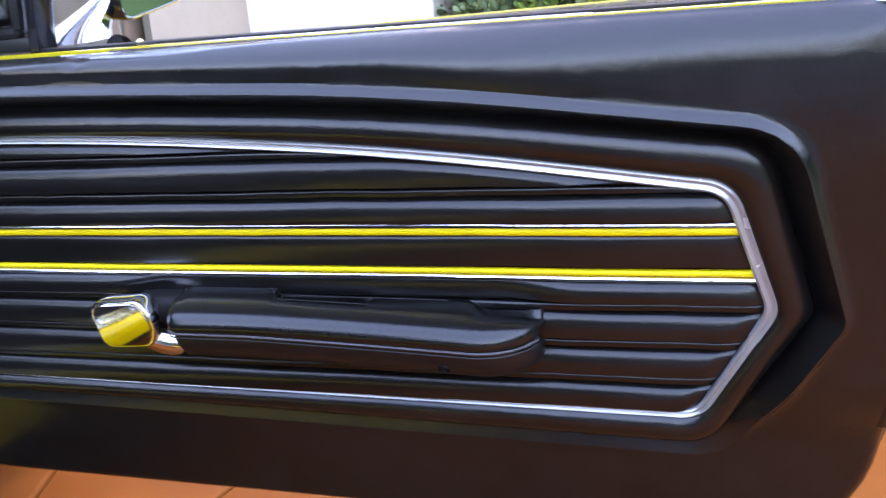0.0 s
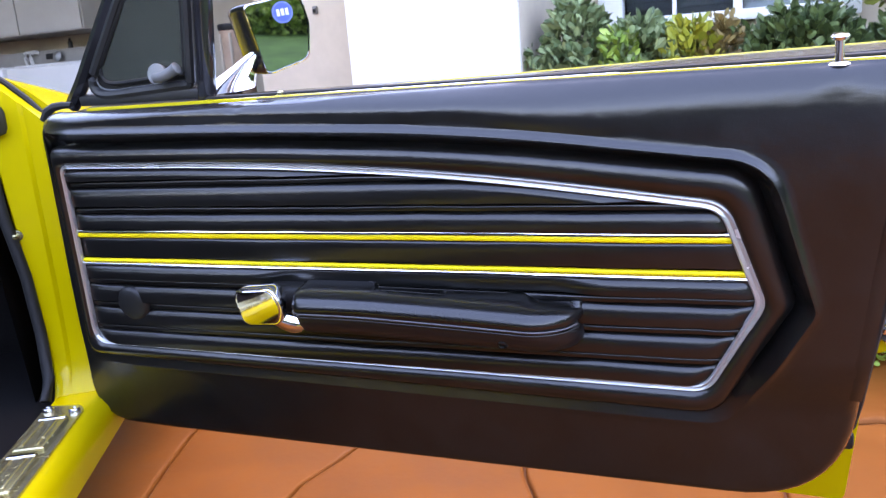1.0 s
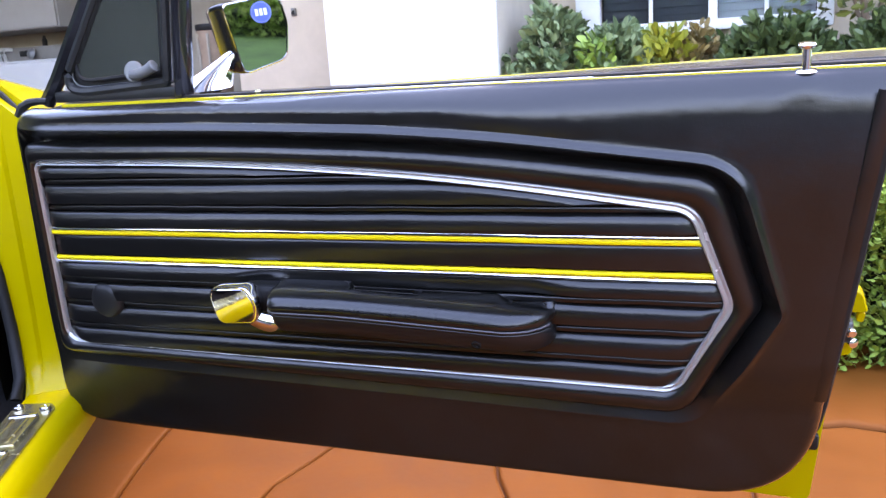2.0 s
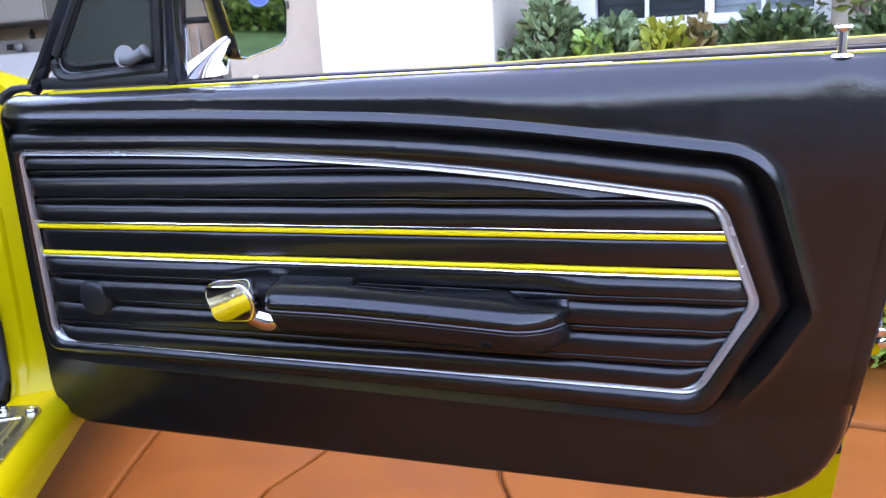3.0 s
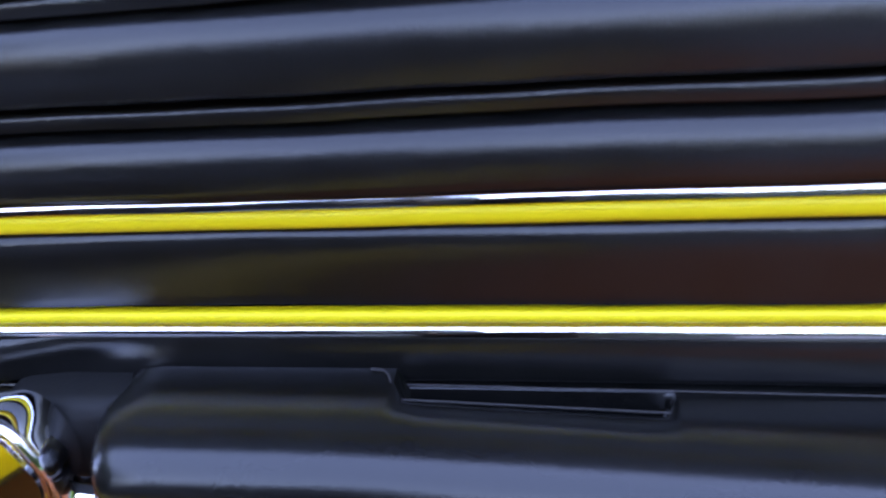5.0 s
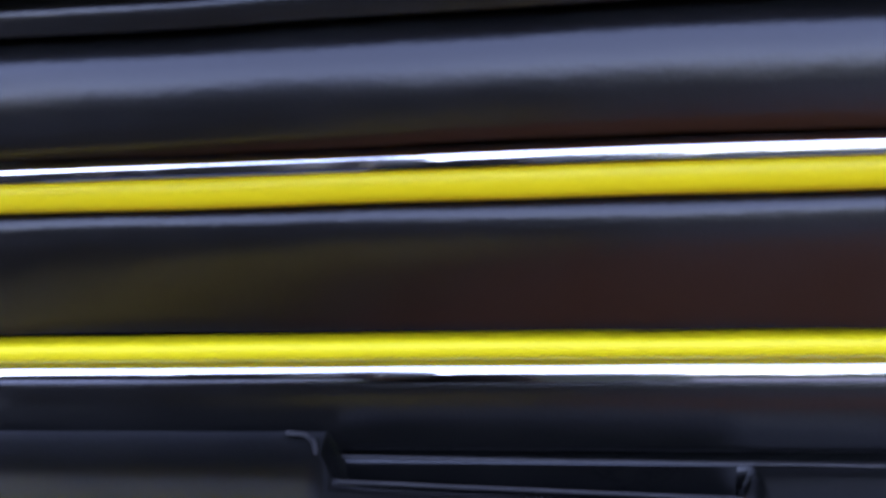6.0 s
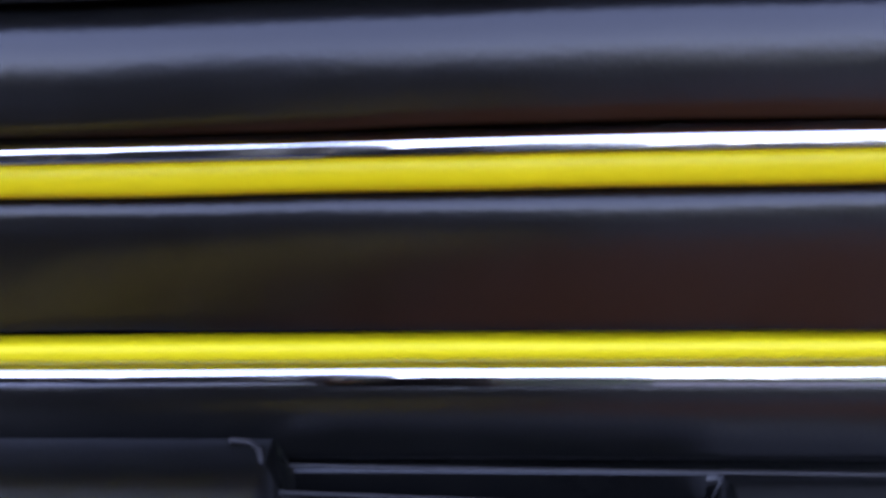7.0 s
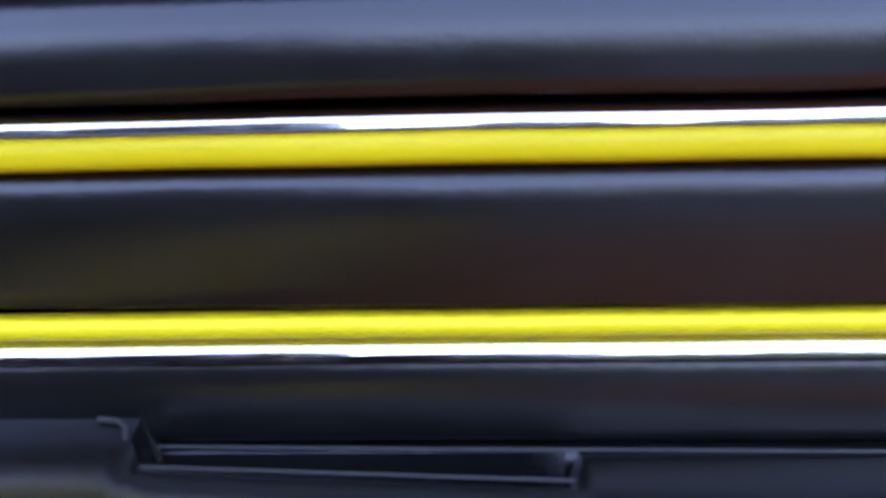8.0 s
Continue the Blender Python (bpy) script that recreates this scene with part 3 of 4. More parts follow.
VENT = rounded([(.122, .812, .022), (.285, .820, .006), (.325, .99, .01), (.27, .99, .01)], 8, 6)
vent_pts = [Vector((p.x, .050, p.y)) for p in VENT]
for scale_, r_, mat_, nm_ in ((1.0, .0035, RUBBER, "glass_seal"), (1.10, .0011, GREY_METAL, "bright_edge"), (1.17, .007, GREY_SEAL, "frame_seal")):
    bm = bmesh.new()
    c = sum(vent_pts, Vector()) / len(vent_pts)
    loop = [c + (p - c) * scale_ for p in vent_pts]
    tube(bm, loop + loop[:1], r_, 8)
    part(nm_, bm, mat_, door)
bm = bmesh.new()
c = sum(vent_pts, Vector()) / len(vent_pts)
grid(bm, [[(c.x + (p.x - c.x) * f, y, c.z + (p.z - c.z) * f) for p in vent_pts] for f, y in ((.99, .050), (1.0, .0545), (1.10, .0535), (1.20, .056), (1.22, .062))], closed=True)
part("vent_frame", bm, GREY_SEAL, door, "dark grey frame of the quarter window")
bm = bmesh.new()
grid(bm, [[(p.x, y, p.y) for p in VENT] for y in (.049, .053)], closed=True, caps=True)
pane = part("glass", bm, VENT_GLASS, door, "grey tinted quarter glass", smooth=False)
pane.visible_shadow = False
bm = bmesh.new()
lathe(bm, (.250, .036, .8245), (.12, -1, .25), ((.009, -.004), (.0142, -.002), (.0145, .0010), (.0132, .0024), (.004, .0028)), 20)
tube(bm, [(.250, .031, .8205), (.264, .028, .8215), (.274, .028, .8245), (.286, .030, .8300)], .0068, 12, 1.1)
lathe(bm, (.286, .030, .8300), (1, .1, .42), ((.0075, -.002), (.0082, 0), (.0082, .004), (.0060, .0055)), 14)
part("vent_latch", bm, GREY_METAL, door, "cast grey metal latch")

# outside mirror: turned to look along the car when the door is shut
TURN = Matrix.Translation((.379, .150, .846)) @ Matrix.Rotation(radians(44), 4, "Z") @ Matrix.Rotation(radians(-2.6), 4, "X")
HOUS = rounded([(-.040, .047, .008), (.041, .052, .018), (.046, .010, .04), (.037, -.038, .020), (-.027, -.050, .010)], 8, 5)


def hous(f, y, dx=0.0):
    return [(p.x * f + dx, y, p.y * f) for p in HOUS]


def turned(name, bm, material, label, smooth=True):
    bmesh.ops.transform(bm, matrix=TURN, verts=bm.verts)
    return part(name, bm, material, door, label, smooth)


bm = bmesh.new()
grid(bm, [hous(.95, .003), hous(.97, -.001), hous(1.0, -.0015), hous(1.02, .002), hous(1.03, .012, -.005), hous(1.0, .030, -.014), hous(.92, .045, -.020), hous(.75, .056, -.024), hous(.4, .062, -.026), hous(.1, .063, -.026)], closed=True, caps=True)
turned("door_mirror", bm, shader("dark_gloss_shell", (0.010, 0.010, 0.012), 0.16, spread=0.2, spec=0.35), "dark glossy door mirror shell")
bm = bmesh.new()
grid(bm, [hous(.962, .0005), hous(.982, -.0028), hous(1.012, -.0022), hous(1.022, .003)], closed=True)
turned("mirror_rim", bm, CHROME, "thin chrome rim")
bm = bmesh.new()
grid(bm, [hous(.965, .0025), hous(.96, .0008)], closed=True, caps=True)
turned("mirror_glass", bm, MIRROR, "mirror glass showing greenery", False)
bm = bmesh.new()
lathe(bm, (.012, .0006, .030), (0, -1, 0), ((.0150, 0), (.0150, .0004)), 28)
turned("sticker", bm, BLUE, "round blue sticker", False)
bm = bmesh.new()
for a in range(28):
    a0, a1 = a * math.tau / 28, (a + .72) * math.tau / 28
    bm.faces.new([bm.verts.new((.012 + r * math.cos(q), -.0002, .030 + r * math.sin(q))) for r, q in ((.0128, a0), (.0142, a0), (.0142, a1), (.0128, a1))])
turned("sticker_ring", bm, PALE_BLUE, "pale ring round the sticker", False)
bm = bmesh.new()
for k in range(3):
    box(bm, .0035 + k * .0062, .0080 + k * .0062, -.0006, -.0001, .0255, .0350)
turned("sticker_mark", bm, WHITE_INK, "white mark", False)
bm = bmesh.new()
rows = []
for u in np.linspace(0, 1, 8):
    cx, cy, cz = .292 + .062 * u ** 1.1, .118 + .03 * u, .782 + .055 * u
    w, d = .040 * (1 - u) ** 1.5 + .010, .022 * (1 - u) + .008
    rows.append([(cx + w * math.cos(a), cy + d * math.sin(a), cz) for a in np.linspace(0, math.tau, 13)[:-1]])
grid(bm, rows, closed=True, caps=True)
part("mirror_stalk", bm, CHROME, door, "polished chrome mirror stalk")

# ---- the car beside the door ----
# axes of the car: x outboard, y ahead, z up, from the hinge
bm = bmesh.new()
rows = []
for y in np.linspace(-1.35, .06, 14):
    rows.append([(-.084, y, .25), (-.086, y, .308), (-.080, y, .317), (-.014, y, .318), (-.004, y, .314), (.007, y, .300), (.011, y, .275), (.011, y, .252), (.006, y, .247), (-.05, y, .247)])
grid(bm, rows, closed=True, caps=True)
part("sill", bm, YELLOW, car, "yellow painted door sill")
# matte black box that gives the underside shadow below the sill
boxed("rocker", RUBBER, car, (-.30, -.085, -1.35, 1.2, .15, .246), .01, "black underbody box standing for shadow below the sill")


def pillar_top(x):
    return .775 + .0092 * min(9.5, max(-3.0, (-.04 - x) / .0095))


bm = bmesh.new()
rows = []
for u in np.linspace(0, 1, 22):
    flare = .055 * math.exp(-u / .07)
    inner = -.086 - .036 * min(1, u * 1.3)
    row = []
    for x, y in ((inner + .004, .06), (inner, .006), (inner + .005, .0), (-.066 - .004 * u, -.001), (-.060 - .004 * u, .004), (-.052 - .004 * u, .002), (-.02, .003), (.000, .012), (.004, .03), (.002, .10), (-.05, .10)):
        row.append((x, y - flare * (1 if y < .05 else .3), .300 + (pillar_top(x) - .300) * u))
    rows.append(row)
grid(bm, rows, closed=True, caps=True)
part("hinge_pillar", bm, YELLOW, car, "yellow front door pillar with pressed crease")
bm = bmesh.new()
rows = []
for y in np.linspace(.037, 1.6, 18):
    fall = .13 * (y - .037) ** 1.1
    rows.append([(-.62, y, .862 - fall), (-.30, y, .860 - fall), (-.16, y, .856 - fall), (-.123, y, .850 - fall), (-.097, y, .841 - fall), (-.064, y, .820 - fall), (-.032, y, .790 - fall), (-.008, y, .745 - fall), (.004, y, .69 - fall), (.006, y, .55), (.004, y, .40), (-.01, y, .25), (-.04, y, .25), (-.04, y, .70 - fall), (-.62, y, .80 - fall)])
grid(bm, rows, closed=True, caps=True)
part("fender", bm, YELLOW, car, "yellow front fender and cowl")
bm = bmesh.new()
tube(bm, [(-.16, .030, .866), (-.123, .030, .856), (-.095, .030, .836), (-.064, .030, .806), (-.036, .030, .770), (-.01, .030, .73)], .0055, 8)
part("gap_seal", bm, RUBBER, car, "black rubber in the fender gap")
bm = bmesh.new()
rows = [[(-.128 - .05 * v - .035 * u, -.01 + .30 * v, .30 + .50 * u) for v in np.linspace(0, 1, 6)] for u in np.linspace(0, 1, 8)]
rows += [[(-.60, -.01 + .30 * v, .80) for v in np.linspace(0, 1, 6)]]
grid(bm, rows)
bmesh.ops.solidify(bm, geom=bm.faces, thickness=.01)
part("kick_panel", bm, CARPET, car, "black vinyl kick panel")
bm = bmesh.new()
box(bm, -1.3, -.0865, -1.35, .6, .20, .300, .012)
part("floor_carpet", bm, CARPET, car, "black carpeted floor")
boxed("firewall", CARPET, car, (-1.3, -.19, .30, .34, .20, .80), .01, "black carpeted firewall")
boxed("dash_end", RUBBER, car, (-.20, -.090, -.03, .05, .752, .800), .012, "black dashboard end")
bm = bmesh.new()
tube(bm, [(-.093, -.058, .318), (-.090, -.035, .35), (-.098, -.010, .42), (-.106, -.004, .52), (-.124, -.002, .63), (-.130, .0, .76)], .0095, 10)
part("door_seal", bm, RUBBER, car, "black rubber door seal")
bm = bmesh.new()
lathe(bm, (-.108, .002, .589), (0, -1, 0), ((.010, 0), (.009, .003), (.004, .004), (.004, .016), (.002, .018)), 14)
part("door_switch", bm, STEEL, car, "steel courtesy light plunger")
bm = bmesh.new()
PLATE = rounded([(-.080, -.088, .008), (-.024, -.100, .012), (-.014, -.118, .010), (-.016, -1.3, .01), (-.080, -1.3, .01)], 6, 8)
grid(bm, [[(p.x, p.y, z) for p in PLATE] for z in (.317, .3212, .3222)], closed=True, caps=True)
plate = part("scuff_plate", bm, STEEL, car, "ribbed aluminium sill plate with screws")
for k in range(9):
    back, front = -.262 - k * .128, -.150 - k * .128
    bm = bmesh.new()
    box(bm, -.072, -.026, back, front, .3215, .3275, .0045, 3)
    part("raised_pad", bm, STEEL, plate, "raised aluminium pad")
    bm = bmesh.new()
    box(bm, -.070, -.028, front - .010, front + .001, .3225, .3290, .003, 3)
    part("pad_lip", bm, CHROME, plate, "bright worn lip")
    for x in (-.061, -.040):
        bm = bmesh.new()
        box(bm, x - .0036, x + .0036, back + .010, front - .014, .3270, .3294, .0020)
        part("rib", bm, STEEL, plate)
for x, y in ((-.026, -.124), (-.070, -.112), (-.022, -.55), (-.022, -.95)):
    bm = bmesh.new()
    lathe(bm, (x, y, .3215), (0, 0, 1), ((.0088, 0), (.0088, .0050), (.0075, .0068), (.003, .0072), (.0025, .0062)), 18)
    part("screw", bm, CHROME, plate, "chrome screw")


def padded(name, material, dims, bevel, label):
    return boxed(name, material, car, dims, bevel, label, 4)


# unseen cabin parts, added so the door and chrome reflect a dark interior
for x0, x1 in ((-.66, -.14), (-1.28, -.78)):
    padded("seat_cushion", VINYL, (x0, x1, -1.12, -.50, .301, .53), .05, "black vinyl bucket seat cushion")
    padded("seat_back", VINYL, (x0 + .01, x1 - .01, -1.30, -1.10, .48, 1.00), .06, "black vinyl bucket seat back")
padded("rear_bench", VINYL, (-1.28, -.14, -2.1, -1.5, .301, .85), .06, "black vinyl rear bench")
padded("rear_side_panel", VINYL, (-.20, -.03, -2.12, -1.36, .22, .86), .02, "black vinyl side panel")
padded("far_door_panel", VINYL, (-1.42, -1.30, -1.36, .2, .22, .82), .02, "black vinyl panel of the shut door")
padded("dashboard", VINYL, (-1.28, -.24, .02, .30, .62, .82), .05, "black padded dashboard")
# ---- ground ----
bm = bmesh.new()
bmesh.ops.create_grid(bm, x_segments=24, y_segments=24, size=150)
for v in bm.verts:
    v.co.z = -.012
tagged(part("ground", bm, GROUT, None, smooth=False), "brown sandy ground under the paving", "ground", kind="structure")

# ---- house ----
def wall(name, dims, material, label):
    return tagged(boxed(name, material, None, dims, .006), label, "wall", kind="structure")


wall("wall_pier", (-.988, -.10, 2.93, 4.048, -.01, 3.0), CREAM_WALL, "cream stucco garage pier")
# thin slab over the cream pier, its glare painted in as white
wall("wall_pier_face", (-.99, -.101, 2.9, 2.928, -.01, 3.0), SUNLIT_WALL, "garage pier face, whitened for the glare on it")
wall("wall_jamb", (-1.853, -.9925, 3.40, 3.55, -.01, 3.0), BEIGE_WALL, "beige stucco wall beside the garage")
wall("wall_header", (-6.5, -1.8555, 3.40, 3.55, 2.25, 3.0), BEIGE_WALL, "beige wall over the garage opening")
WX0, WX1, WZ0, WZ1 = .165, 1.345, .918, 2.15
wall("wall_house_low", (-.30, 5.0, 4.05, 4.25, -.01, WZ0), BEIGE_WALL, "beige stucco house wall under the window")
wall("wall_house_high", (-.30, 5.0, 4.05, 4.25, WZ1, 3.0), BEIGE_WALL, "beige stucco house wall over the window")
wall("wall_house_left", (-.30, WX0, 4.05, 4.25, WZ0 + .002, WZ1 - .002), BEIGE_WALL, "beige stucco house wall")
wall("wall_house_right", (WX1, 5.0, 4.05, 4.25, WZ0 + .002, WZ1 - .002), BEIGE_WALL, "beige stucco house wall")
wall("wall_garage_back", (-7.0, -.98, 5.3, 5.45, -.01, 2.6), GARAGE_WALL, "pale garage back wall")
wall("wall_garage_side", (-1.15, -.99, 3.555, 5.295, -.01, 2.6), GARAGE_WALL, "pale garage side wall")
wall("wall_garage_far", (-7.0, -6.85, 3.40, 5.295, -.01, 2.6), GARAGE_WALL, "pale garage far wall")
# unseen ceiling, added to keep daylight out of the garage
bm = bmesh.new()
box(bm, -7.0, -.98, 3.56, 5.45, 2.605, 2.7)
tagged(part("ceiling_garage", bm, GARAGE_WALL, None, smooth=False), "unseen garage ceiling, added to dim the garage", "ceiling", kind="structure")
bm = bmesh.new()
box(bm, -7.2, 5.2, 2.88, 5.6, 3.005, 3.12)
tagged(part("roof", bm, WHITE_TRIM, None, smooth=False), "white roof edge", "roof", kind="structure")

window = tagged(empty("window_1", pose(0, 0, 0)), "white framed house window with closed blinds", "window", kind="structure")
for dims in ((WX0 - .12, WX0 + .02, 4.02, 4.09, WZ0 - .06, WZ1 + .08), (WX1 - .02, WX1 + .06, 4.02, 4.09, WZ0 - .06, WZ1 + .08), (WX0 + .021, WX1 - .021, 4.022, 4.088, WZ1 - .02, WZ1 + .08)):
    boxed("window_frame", WHITE_TRIM, window, dims, .006)
boxed("window_sill", WHITE_TRIM, window, (WX0 + .021, WX1 - .021, 3.97, 4.12, WZ0 - .045, WZ0 + .012), .006)
boxed("mullion", WHITE_TRIM, window, (.775, .823, 4.05, 4.11, WZ0 + .013, WZ1 - .021), .005)
for x in (.462, 1.075):
    boxed("glazing_bar", WHITE_TRIM, window, (x - .011, x + .011, 4.075, 4.098, WZ0 + .013, WZ1 - .021), .003)
for x0, x1 in ((.186, .774), (.824, 1.324)):
    ob = boxed("pane", glass_material("clear_pane", (.85, .9, .9)) if x0 > .5 else glass_material("shaded_pane", (.34, .36, .36)), window, (x0, x1, 4.099, 4.104, WZ0 + .013, WZ1 - .021), 0)
    ob.visible_shadow = False
    for k in range(26):
        z = WZ0 + .03 + k * .044
        bm = bmesh.new()
        box(bm, x0, x1, -.022, .022, -.0015, .0015)
        bmesh.ops.transform(bm, matrix=pose(0, 4.15, z, 72), verts=bm.verts)
        part("blind_slat", bm, BLIND, window, smooth=False)
boxed("room_back", DARK_ROOM, window, (WX0 - .1, WX1 + .1, 4.26, 4.28, WZ0 - .1, WZ1 + .1), 0)

keypad = tagged(empty("keypad", pose(0, 0, 0)), "small grey door keypad on the beige wall", "keypad")
boxed("case", GREY_BOARD, keypad, (-1.452, -1.424, 3.378, 3.3985, 1.098, 1.142), .004)
boxed("cover", RUBBER, keypad, (-1.448, -1.428, 3.374, 3.3785, 1.106, 1.128), .002)

# garage contents
cab = tagged(empty("wall_cabinet", pose(0, 0, 0)), "white laminate wall cabinets in the garage", "cabinet")
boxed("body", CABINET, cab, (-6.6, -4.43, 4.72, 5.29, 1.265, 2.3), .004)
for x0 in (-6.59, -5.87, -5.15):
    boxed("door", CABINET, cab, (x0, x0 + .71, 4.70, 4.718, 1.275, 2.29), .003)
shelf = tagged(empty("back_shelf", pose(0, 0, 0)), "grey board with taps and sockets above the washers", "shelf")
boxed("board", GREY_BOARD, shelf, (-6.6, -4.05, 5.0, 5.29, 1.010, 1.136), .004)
boxed("socket", RUBBER, shelf, (-5.20, -5.10, 4.985, 4.999, 1.055, 1.105), .004)
for x in (-5.02, -4.55):
    bm = bmesh.new()
    lathe(bm, (x, 4.96, 1.07), (0, -1, .2), ((.012, -.03), (.014, 0), (.045, .004), (.048, .02), (.030, .03), (.012, .04)), 16)
    part("tap", bm, GREY_METAL, shelf, "grey metal tap")
bm = bmesh.new()
lathe(bm, (-4.95, 5.05, 1.136), (0, 0, 1), ((.022, 0), (.022, .055), (.012, .065), (.012, .085), (.004, .088)), 12)
tagged(part("bottle", bm, RUBBER, None), "small dark bottle on the grey board", "bottle")
for x in (-5.42, -5.36):
    bm = bmesh.new()
    tube(bm, [(x, 4.98, 1.00), (x, 4.96, 1.08), (x + .015, 4.95, 1.12), (x + .05, 4.95, 1.13), (x + .08, 4.99, 1.12)], .016, 8)
    part("hose", bm, APPLIANCE, shelf, "pale bent washer hose")
washer = tagged(empty("washing_machine", pose(0, 0, 0)), "white enamel washing machine by the garage wall", "washing machine", group="washing machines in the garage")
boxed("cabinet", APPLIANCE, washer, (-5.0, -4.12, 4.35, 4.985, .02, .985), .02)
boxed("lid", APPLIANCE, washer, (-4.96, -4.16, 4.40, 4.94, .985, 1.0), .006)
dryer = copy_thing(washer, pose(-.92, 0, 0))
bag = tagged(empty("golf_bag", pose(-2.57, 4.2, 0)), "tall brown canvas bag standing in the garage", "bag")
bm = bmesh.new()
lathe(bm, (0, 0, 0), (0, 0, 1), ((.09, .0), (.105, .05), (.10, .5), (.105, 1.0), (.11, 1.12), (.07, 1.14)), 20)
part("body", bm, BROWN_CLOTH, bag)
bm = bmesh.new()
lathe(bm, (0, 0, 1.10), (0, 0, 1), ((.112, 0), (.118, .015), (.118, .035), (.112, .045)), 20)
part("rim", bm, RUBBER, bag)
for a in (-2.2, -1.3):
    bm = bmesh.new()
    tube(bm, [(.112 * math.cos(a), .112 * math.sin(a), z) for z in (.25, .6, .95, 1.08)], .011, 8)
    part("strap", bm, GARAGE_WALL, bag, "pale strap down the side")
bm = bmesh.new()
lathe(bm, (0, -.10, .72), (0, -1, 0), ((.075, -.03), (.085, .02), (.075, .05), (.03, .06)), 16)
part("pocket", bm, RUBBER, bag, "dark bulging pocket")


# ---- plants ----
def leaves(name, count, place, size, material, label, category):
    """Many small folded leaves; place(rng) gives a spot and the way out of the crown."""
    rng = random.Random(name)
    vs, fs = [], []
    for _ in range(count):
        p, out = place(rng)
        s = size * rng.uniform(.6, 1.25)
        d = (out + Vector((rng.uniform(-1, 1), rng.uniform(-1, 1), rng.uniform(-.7, .9)))).normalized()
        a = d.cross(Vector((rng.uniform(-1, 1), rng.uniform(-1, 1), rng.uniform(-1, 1)))).normalized()
        n = d.cross(a)
        k = len(vs)
        vs += [p, p + d * s * .45 + a * s * .27 + n * s * .08, p + d * s * .85 + a * s * .17 + n * s * .05, p + d * s,
               p + d * s * .85 - a * s * .17 + n * s * .05, p + d * s * .45 - a * s * .27 + n * s * .08, p + d * s * .5]
        fs += [(k, k + 1, k + 6), (k + 1, k + 2, k + 6), (k + 2, k + 3, k + 6), (k + 3, k + 4, k + 6), (k + 4, k + 5, k + 6), (k + 5, k, k + 6)]
    me = bpy.data.meshes.new(name)
    me.from_pydata([tuple(v) for v in vs], [], fs)
    me.materials.append(material)
    return tagged(new(name, me), label, category, kind="stuff")


def bank(x0, x1, y0, y1, z0, z1, lump=.12, freq=2.2, around=0.0):
    """Spots on the top and faces of a clipped, lumpy bank of greenery; some of them on its ends and its back."""
    def place(rng):
        x, y = rng.uniform(x0, x1), rng.uniform(y0, y1)
        if around and rng.random() < around:
            z, deep = rng.uniform(z0, z1), abs(rng.gauss(0, .05)) - .04
            turn = rng.randrange(4)
            if turn < 2:
                return Vector((x, y1 - deep + .06 * noise.noise(Vector((x * 5, z * 5, 1))), z)), Vector((0, 1, .3))
            way = 1 if turn == 2 else -1
            return Vector(((x1 if way > 0 else x0) - way * (deep + .06 * noise.noise(Vector((y * 5, z * 5, 2)))), y, z)), Vector((way, 0, .3))
        top = z1 + lump * noise.noise(Vector((x * freq, y * freq, z1)))
        if rng.random() < .55:
            z = top - abs(rng.gauss(0, .05))
            out = Vector((0, -.3, 1))
        else:
            z = rng.uniform(z0, top)
            y = y0 + abs(rng.gauss(0, .07)) + .05 * noise.noise(Vector((x * 4, z * 4, 0)))
            out = Vector((0, -1, .3))
        return Vector((x, y, z)), out
    return place


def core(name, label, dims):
    """A near-black box that stands for the shade inside a bank of greenery."""
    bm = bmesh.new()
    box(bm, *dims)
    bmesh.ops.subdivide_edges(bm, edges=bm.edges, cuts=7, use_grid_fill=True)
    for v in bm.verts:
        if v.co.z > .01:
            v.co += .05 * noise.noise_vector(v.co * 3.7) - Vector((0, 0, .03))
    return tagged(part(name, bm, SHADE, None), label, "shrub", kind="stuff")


def mound(cx, cy, rx, ry, z0, z1, freq=9.0):
    """Spots over a shrub with a ragged dome of shoots."""
    def place(rng):
        a, r = rng.uniform(0, math.tau), math.sqrt(rng.random())
        x, y = cx + rx * r * math.cos(a), cy + ry * r * math.sin(a)
        top = z1 - (z1 - z0) * .55 * r ** 3 + .07 * noise.noise(Vector((x * freq, y * freq, cx * 7)))
        z = top - abs(rng.gauss(0, .09))
        return Vector((x, y, max(z, z0))), Vector((math.cos(a) * .6, math.sin(a) * .6 - .5, .7))
    return place


leaves("hedge", 5200, bank(-.02, 3.4, 3.50, 3.95, .1, .74, .12, 3.1, .28), .075, LEAF, "dense green hedge of broad leaves under the window", "hedge")
core("hedge_inside", "dark core standing for shade inside the hedge", (.0, 3.4, 3.55, 3.9, 0, .64))
leaves("tall_shrub", 900, mound(.12, 3.15, .17, .22, .45, 1.00), .062, LEAF_GREY, "tall grey-green shrub beside the garage pier", "shrub")
leaves("spreading_shrub", 260, mound(-.02, 3.02, .13, .16, .40, .82), .058, LEAF_GREY, "low spreading grey-green shrub by the pier", "shrub")
leaves("round_shrub", 1000, mound(.40, 3.20, .20, .22, .42, .915), .066, LEAF_GREY, "round grey-green shrub in the bed", "shrub")
leaves("green_shrub", 160, mound(.34, 3.02, .10, .10, .50, .845), .060, LEAF_BRIGHT, "fresh green shrub in the bed", "shrub")
leaves("yellow_shrub", 420, mound(.63, 3.20, .13, .18, .45, .885), .062, LEAF_YELLOW, "yellow-green shrub in the bed", "shrub")
leaves("rusty_shrub", 300, mound(.76, 3.24, .12, .18, .45, .880), .055, LEAF_RUST, "rust-tinted shrub in the bed", "shrub")
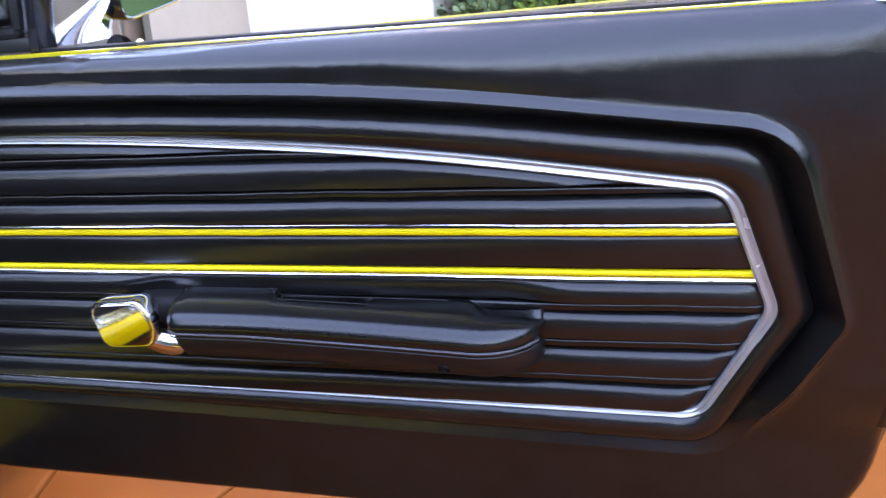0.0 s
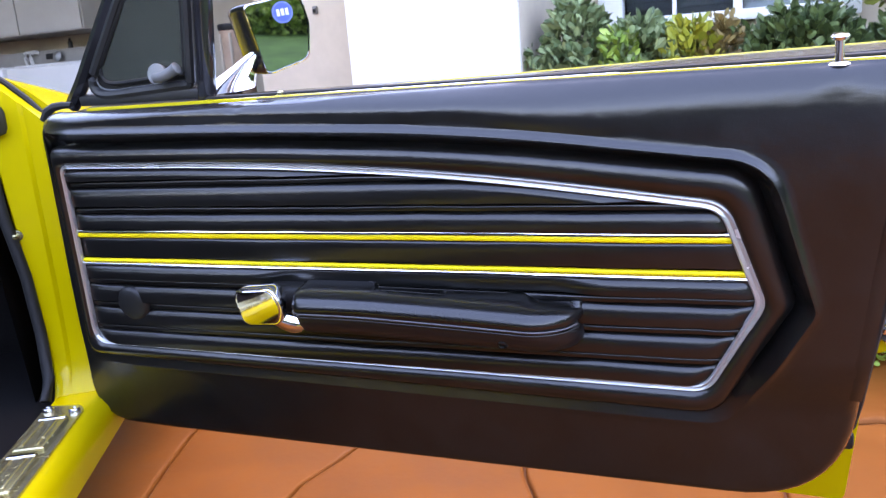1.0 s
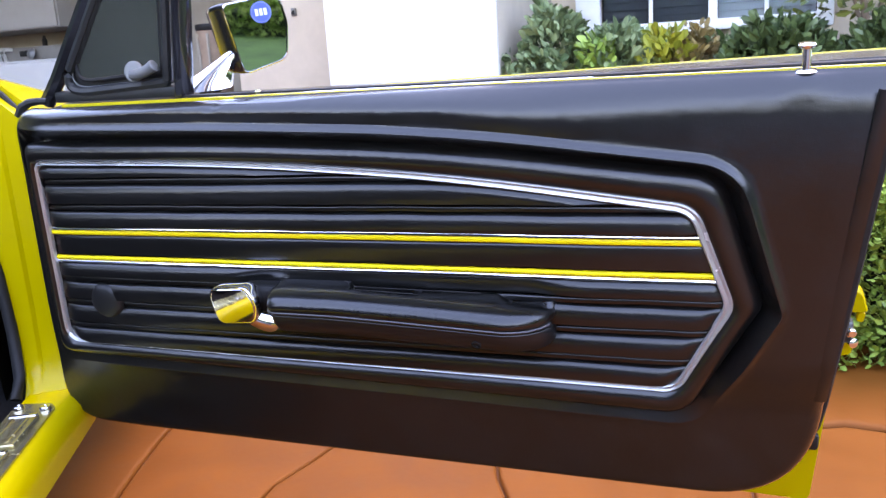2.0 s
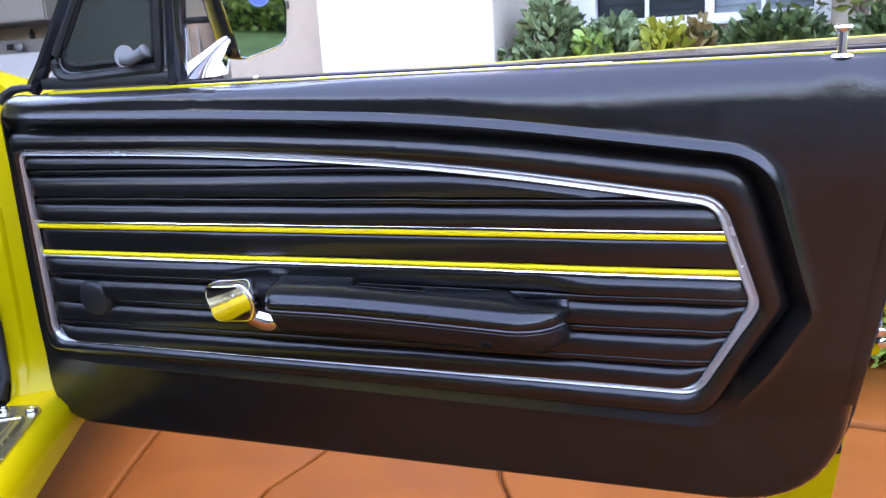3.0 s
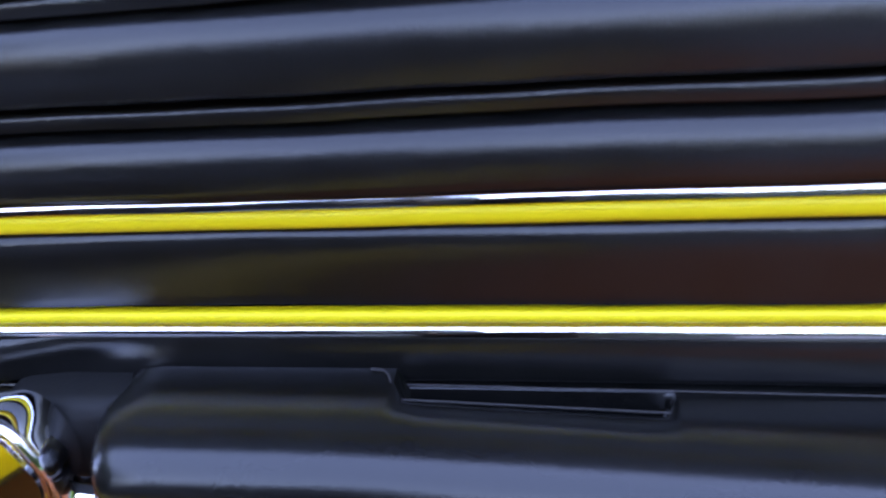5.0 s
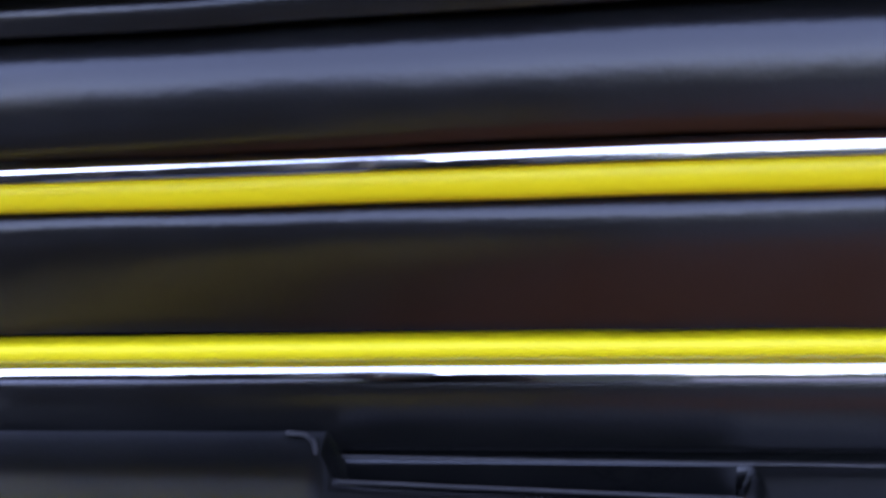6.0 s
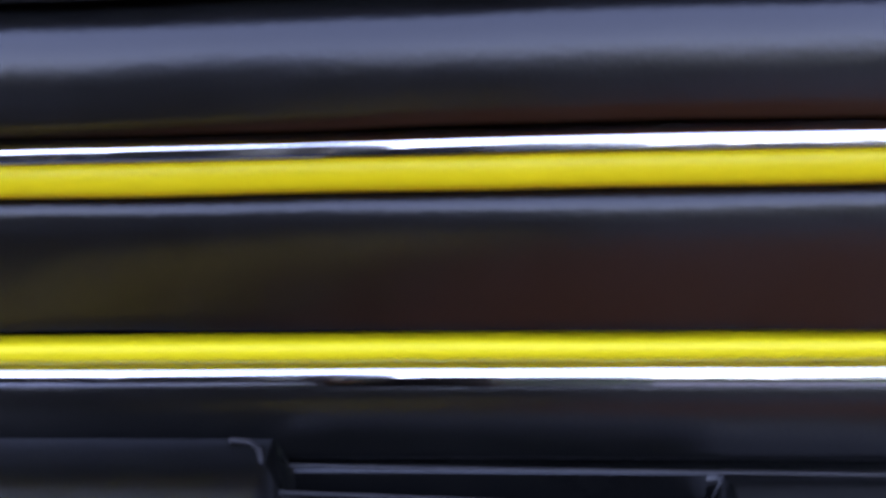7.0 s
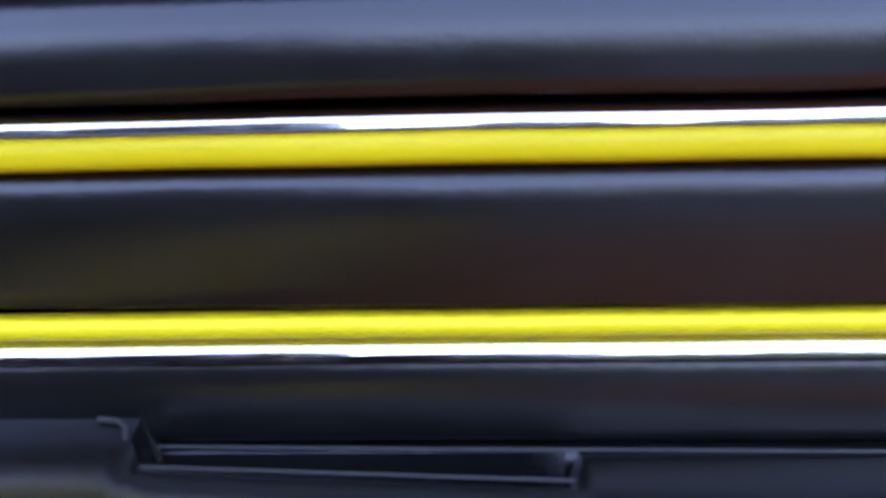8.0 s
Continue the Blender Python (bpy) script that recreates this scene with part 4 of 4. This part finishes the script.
leaves("dark_shrub", 1500, mound(1.12, 3.30, .30, .24, .40, .885), .064, LEAF_DARK, "dark green shrub in the bed", "shrub")
leaves("far_dark_shrub", 1400, mound(1.66, 3.36, .28, .24, .40, .87), .064, LEAF_DARK, "dark green shrub behind the thin tree", "shrub")
core("bed_inside", "dark core standing for shade inside the shrubs", (-.02, 2.0, 3.02, 3.45, 0, .66))
leaves("low_shrub", 44000, bank(1.18, 2.5, 1.22, 1.9, .0, .50, .1, 4, .42), .030, LEAF_BRIGHT, "bright green low shrub along the paving", "shrub")
core("shrub_inside", "dark core standing for shade inside the low shrub", (1.30, 2.42, 1.42, 1.80, 0, .42))


def bank_x(x0, x1, y0, y1, z0, z1, lump, face=-1):
    """The same along y, its face towards the drive."""
    def place(rng):
        y, x = rng.uniform(y0, y1), rng.uniform(x0, x1)
        top = z1 + lump * noise.noise(Vector((x * .9, y * .9, z1)))
        z = rng.uniform(z0, top)
        if rng.random() < .7:
            deep = abs(rng.gauss(0, .25)) + .25 * noise.noise(Vector((y * 1.3, z * 1.3, 3)))
            x = x0 + deep if face < 0 else x1 - deep
        return Vector((x, y, z)), Vector((face, 0, .3))
    return place


leaves("hedge_by_lawn", 7000, bank_x(7.5, 8.3, -7.0, 4.5, .02, .40, .10), .09, LEAF_BRIGHT, "green clipped hedge beyond the lawn", "hedge")
core("hedge_by_lawn_inside", "dark core standing for shade inside the clipped hedge", (7.7, 8.3, -7, 4.5, 0, .30))
leaves("trees_beyond", 9000, bank_x(11.0, 13.0, -12.0, 7.0, .3, 3.6, 1.2), .34, LEAF, "tall dark green trees beyond the garden", "trees")
core("trees_beyond_inside", "dark core standing for shade inside the tall trees", (11.6, 13.0, -12, 7, 0, 2.6))
# made-up trees out of view, tall enough to cut the sky reflected at left
leaves("trees_beside", 8000, bank_x(-11.0, -9.0, -10.5, 3.2, .2, 7.4, 1.8, 1), .32, LEAF, "unseen tall trees added to block low sky on the left", "trees")
core("trees_beside_inside", "dark core standing for shade inside the trees beside the drive", (-11.0, -9.5, -10.5, 3.2, 0, 6.0))
leaves("hedge_across", 9000, bank(-7.0, 9.5, -10.5, -9.0, .2, 2.4, .9, .8), .24, LEAF, "uneven green hedge across the road", "hedge")
core("hedge_across_inside", "dark core standing for shade inside the hedge across the road", (-7, 9.5, -10.4, -9.2, 0, 1.7))
bm = bmesh.new()
bmesh.ops.create_grid(bm, x_segments=8, y_segments=8, size=1)
for v in bm.verts:
    v.co = Vector((8.6 + v.co.x * 4.4, -2.0 + v.co.y * 8, .006))
tagged(part("lawn", bm, GRASS, None, smooth=False), "green lawn beyond the paving", "lawn", kind="structure")
# unseen grey ground, added so the door reflects less brown
bm = bmesh.new()
bmesh.ops.create_grid(bm, x_segments=8, y_segments=8, size=1)
for v in bm.verts:
    v.co = Vector((-1.4 + v.co.x * 5.5, -5.45 + v.co.y * 3.65, .006))
tagged(part("road", bm, shader("worn_grey_asphalt", (0.052, 0.050, 0.050), 0.8, spread=0.25, scale=60, bump=0.6, bump_scale=220, stain_scale=1.2), None, smooth=False), "unseen grey asphalt added to dull the ground's reflection in the door", "road", kind="structure")
tree = tagged(empty("tree", pose(0, 0, 0)), "small garden tree with thin trunk by the window", "tree")
bm = bmesh.new()
tube(bm, [(1.62, 3.6, 0), (1.58, 3.6, .5), (1.555, 3.58, .75), (1.512, 3.56, .84), (1.497, 3.55, .94), (1.44, 3.52, 1.15), (1.40, 3.5, 1.7)], .026, 8, .45)
tube(bm, [(1.57, 3.6, .62), (1.60, 3.58, .80), (1.56, 3.56, .90), (1.60, 3.55, 1.02), (1.70, 3.5, 1.5)], .016, 7, .5)
tube(bm, [(1.515, 3.56, .83), (1.47, 3.55, .90), (1.45, 3.53, .98), (1.30, 3.5, 1.25)], .013, 7, .5)
tube(bm, [(1.56, 3.58, .74), (1.66, 3.56, .86), (1.72, 3.55, 1.0), (1.85, 3.5, 1.3)], .013, 7, .5)
part("trunk", bm, BARK, tree)
def crown(rng):
    a, r = rng.uniform(0, math.tau), rng.uniform(.1, .65)
    z = rng.gauss(1.4, .32)
    p = Vector((1.56 + r * math.cos(a) * .62, 3.5 + .5 * r * math.sin(a), max(.89 + .20 * rng.random(), z)))
    return p, Vector((math.cos(a), math.sin(a), -.5))
ob = leaves("crown", 1300, crown, .062, LEAF_TREE, "loose drooping leaves", "leaves")
del ob["category"]
ob.parent = tree

# ---- paving, last ----
paving = tagged(empty("pavement", pose(0, 0, 0)), "terracotta stamped concrete paving with irregular joints", "pavement", kind="structure")
rng = random.Random(7)
NX, NY, STEP_X, STEP_Y = 20, 7, .42, .85
knot = {(i, j): Vector((-3.24 + i * STEP_X + (.17 if j % 2 else 0) + rng.uniform(-.09, .09), -2.55 + j * STEP_Y + rng.uniform(-.10, .10), 0)) for i in range(NX + 1) for j in range(NY + 1)}


def joint(p, q):
    """A wandering joint between two corners, the same for both stones."""
    a, b = min((p, q), (q, p), key=lambda e: (e[0].x, e[0].y))
    across = Vector((a.y - b.y, b.x - a.x, 0)).normalized()
    pts = [a.lerp(b, u) + across * (.16 * math.sin(math.pi * u) * noise.noise(a * 3.1 + b * 1.3 + Vector((u * 1.1, u * .7, 0))) + .018 * math.sin(math.pi * u) * noise.noise(a * 9 + b * u * 9)) for u in (0, .14, .28, .42, .58, .72, .86)]
    return pts if a is p else [b] + pts[:0:-1]


for i in range(NX):
    for j in range(1, NY):
        ring4 = [knot[q] for q in ((i, j), (i + 1, j), (i + 1, j + 1), (i, j + 1))]
        c = sum(ring4, Vector()) / 4
        bm = bmesh.new()
        tilt_x, tilt_y, lift = rng.uniform(-.006, .006), rng.uniform(-.006, .006), rng.uniform(-.0015, .0015)
        outer = [p for k in range(4) for p in joint(ring4[k], ring4[(k + 1) % 4])]
        def at(f, z):
            return [c + (p - c) * f + Vector((0, 0, z + lift + (p.x - c.x) * tilt_x + (p.y - c.y) * tilt_y)) for p in outer]
        n = len(outer)
        grid(bm, [at(.991, -.012), at(.984, -.0052), at(.972, -.0018), at(.955, -.0004), at(.93, 0)], closed=True)
        bm.verts.ensure_lookup_table()
        bm.faces.new(bm.verts[4 * n:5 * n])
        for v in bm.verts:
            v.co -= c
        ob = part("flagstone", bm, STONE, paving)
        ob.location = c
